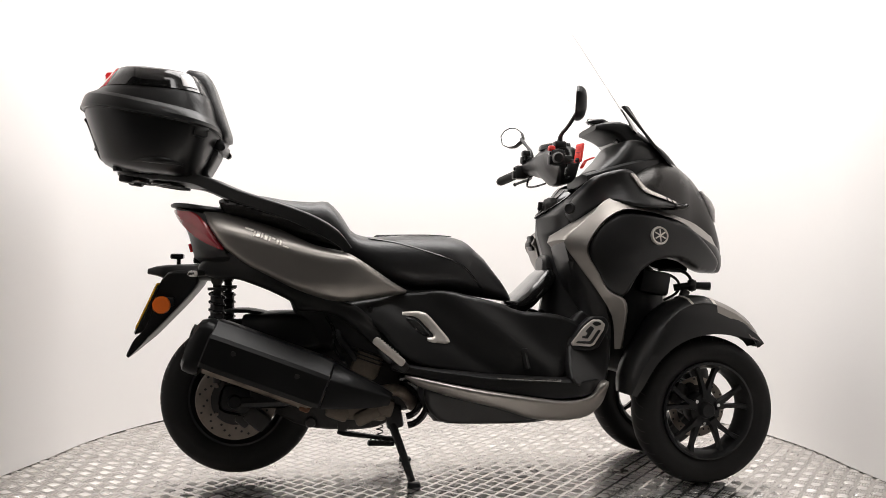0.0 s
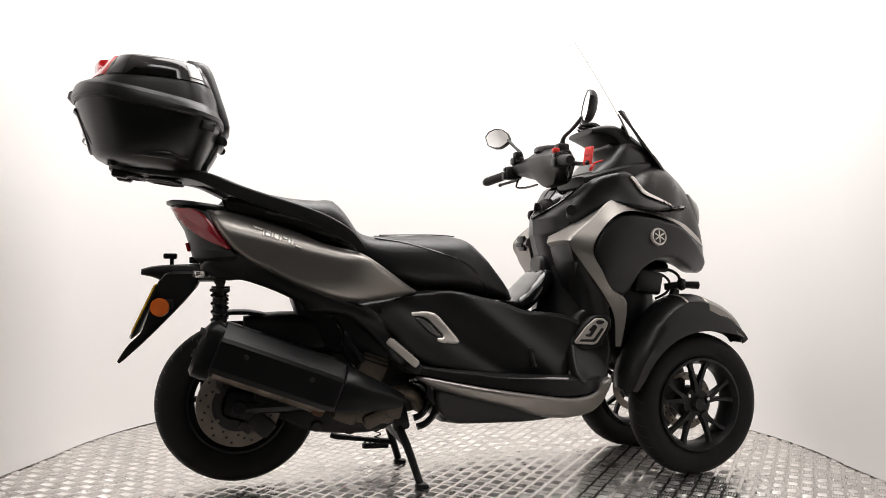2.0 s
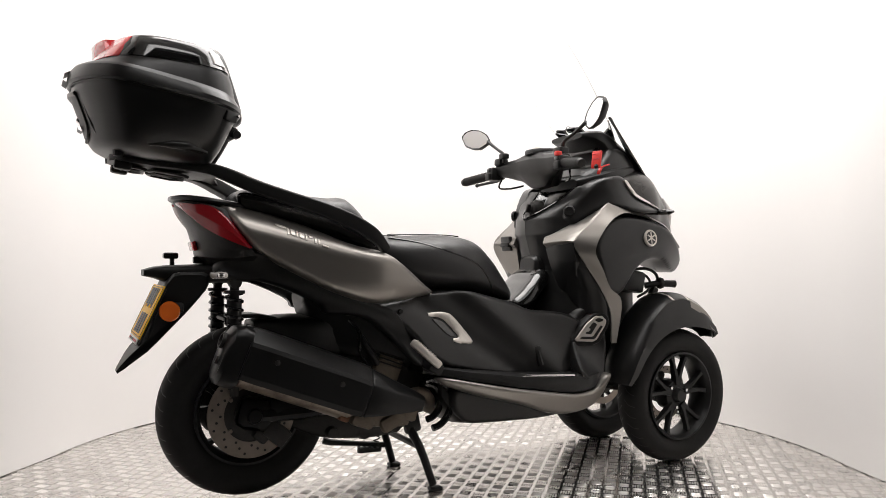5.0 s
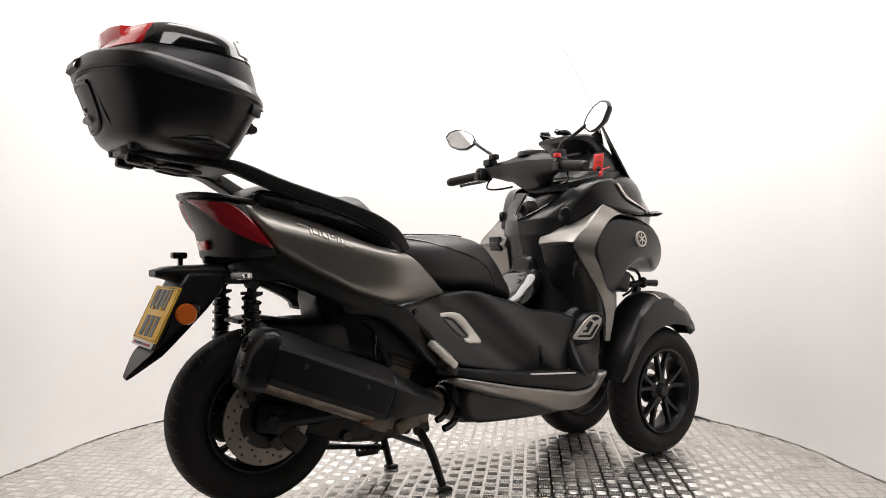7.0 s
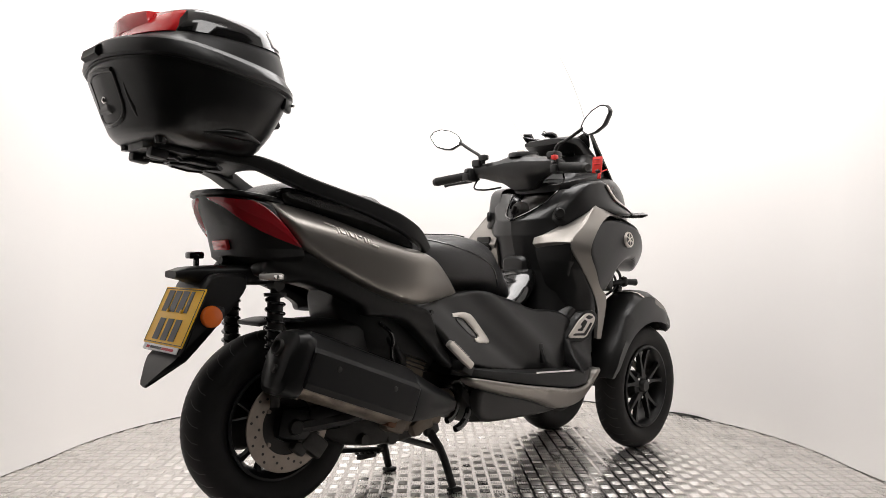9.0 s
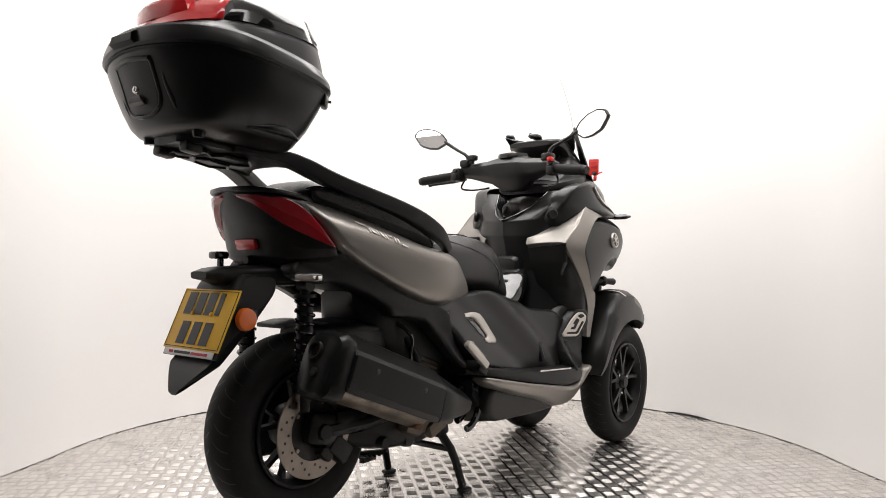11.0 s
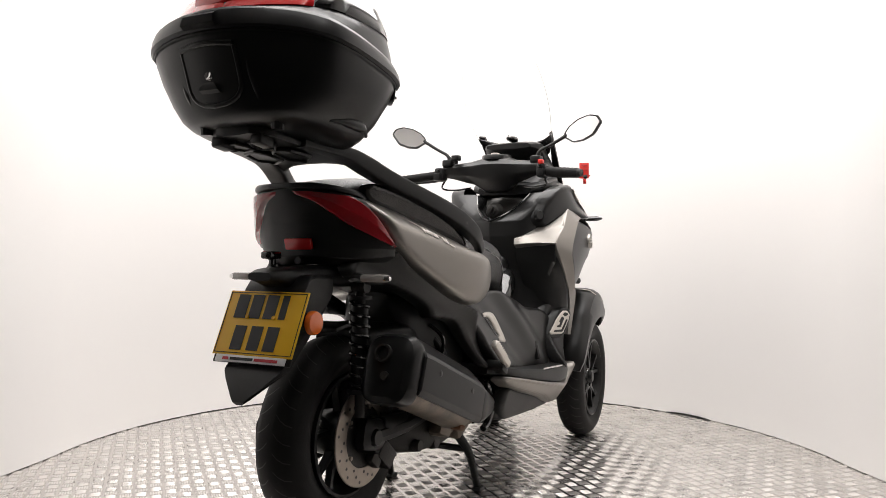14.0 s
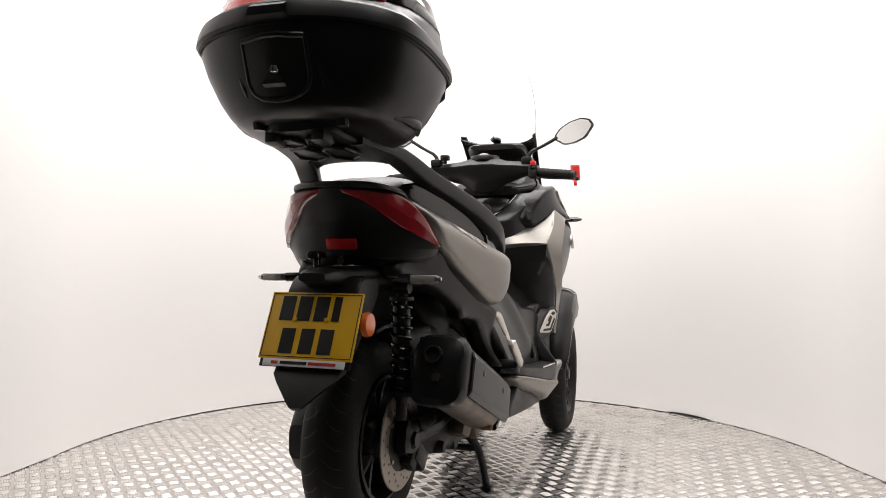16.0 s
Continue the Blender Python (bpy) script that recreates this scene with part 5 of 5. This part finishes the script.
    def sheet(u, v):
        w = .168 + .09 * v * (1 - v) - .005 * v
        xe, ze = .575 - .19 * v, 1.315 + .28 * v
        bulge = (1 - u * u)
        lift = .03 * bulge * v
        return Vector((xe + .035 * math.sin(v * math.pi) * -.3 + bulge * (.09 - .03 * v), u * w, ze + lift - bulge * .03 * (1 - v)))
    N, M = 14, 12
    def grid(v0, v1, thick=.003):
        rings = []
        for j in range(M + 1):
            v = v0 + (v1 - v0) * j / M
            top = [sheet(-1 + 2 * i / N, v) for i in range(N + 1)]
            rings.append(top + [p + Vector((.8, 0, .6)) * thick for p in reversed(top)])
        return loft(rings)
    g = part("clear_sheet", grid(.02, 1), SCREEN, W, "clear windscreen sheet")
    g.visible_shadow = False
    edge = [sheet(-1, k / 10) for k in range(11)] + [sheet(-1 + 2 * k / 10, 1) for k in range(1, 10)] + [sheet(1, 1 - k / 10) for k in range(11)]
    part("screen_edge", tube(edge[:11], .001, 6), SMOKE, W)
    part("screen_edge", tube(edge[-11:], .0006, 6), SMOKE, W)
    for s in (-1, 1):
        rings = []
        for t in (0, .2, .5, .8, 1):
            x, z = .57 + .21 * t, 1.335 - .225 * t
            y0, y1 = s * (.17 - .012 * t), s * (.152 - .04 * t)
            k = 1 - .6 * t
            rings.append([(x, y0, z), (x + .012 * k, y0, z + .006 * k), (x + .02 * (1 - t) + .016 * k, y1, z + .006 * k), (x + .02 * (1 - t) + .006 * k, y1, z)])
        part("screen_mount", loft(rings), MATTE, W, "black lower screen mount")
    part("screen_base", grid(-.22, .03, .006), GLOSS, W, "black lower screen")


build_rear()
build_trim()
build_fender(-1)
build_fender(1)
finish_wheel(FRONT_R, -1, .035)
finish_wheel(FRONT_L, 1, -.035)
build_controls()


def motions():
    """The turntable turns at a steady pace and carries the scooter."""
    rows = [(t, pose(0, 0, 0, 0, 0, 8.913 + 3.9284 * t)) for t in range(0, 17)]
    walk(TABLE, rows)
    walk(SCOOTER, rows)
    for ob in (TABLE, SCOOTER):
        ob.rotation_mode = "QUATERNION"


motions()
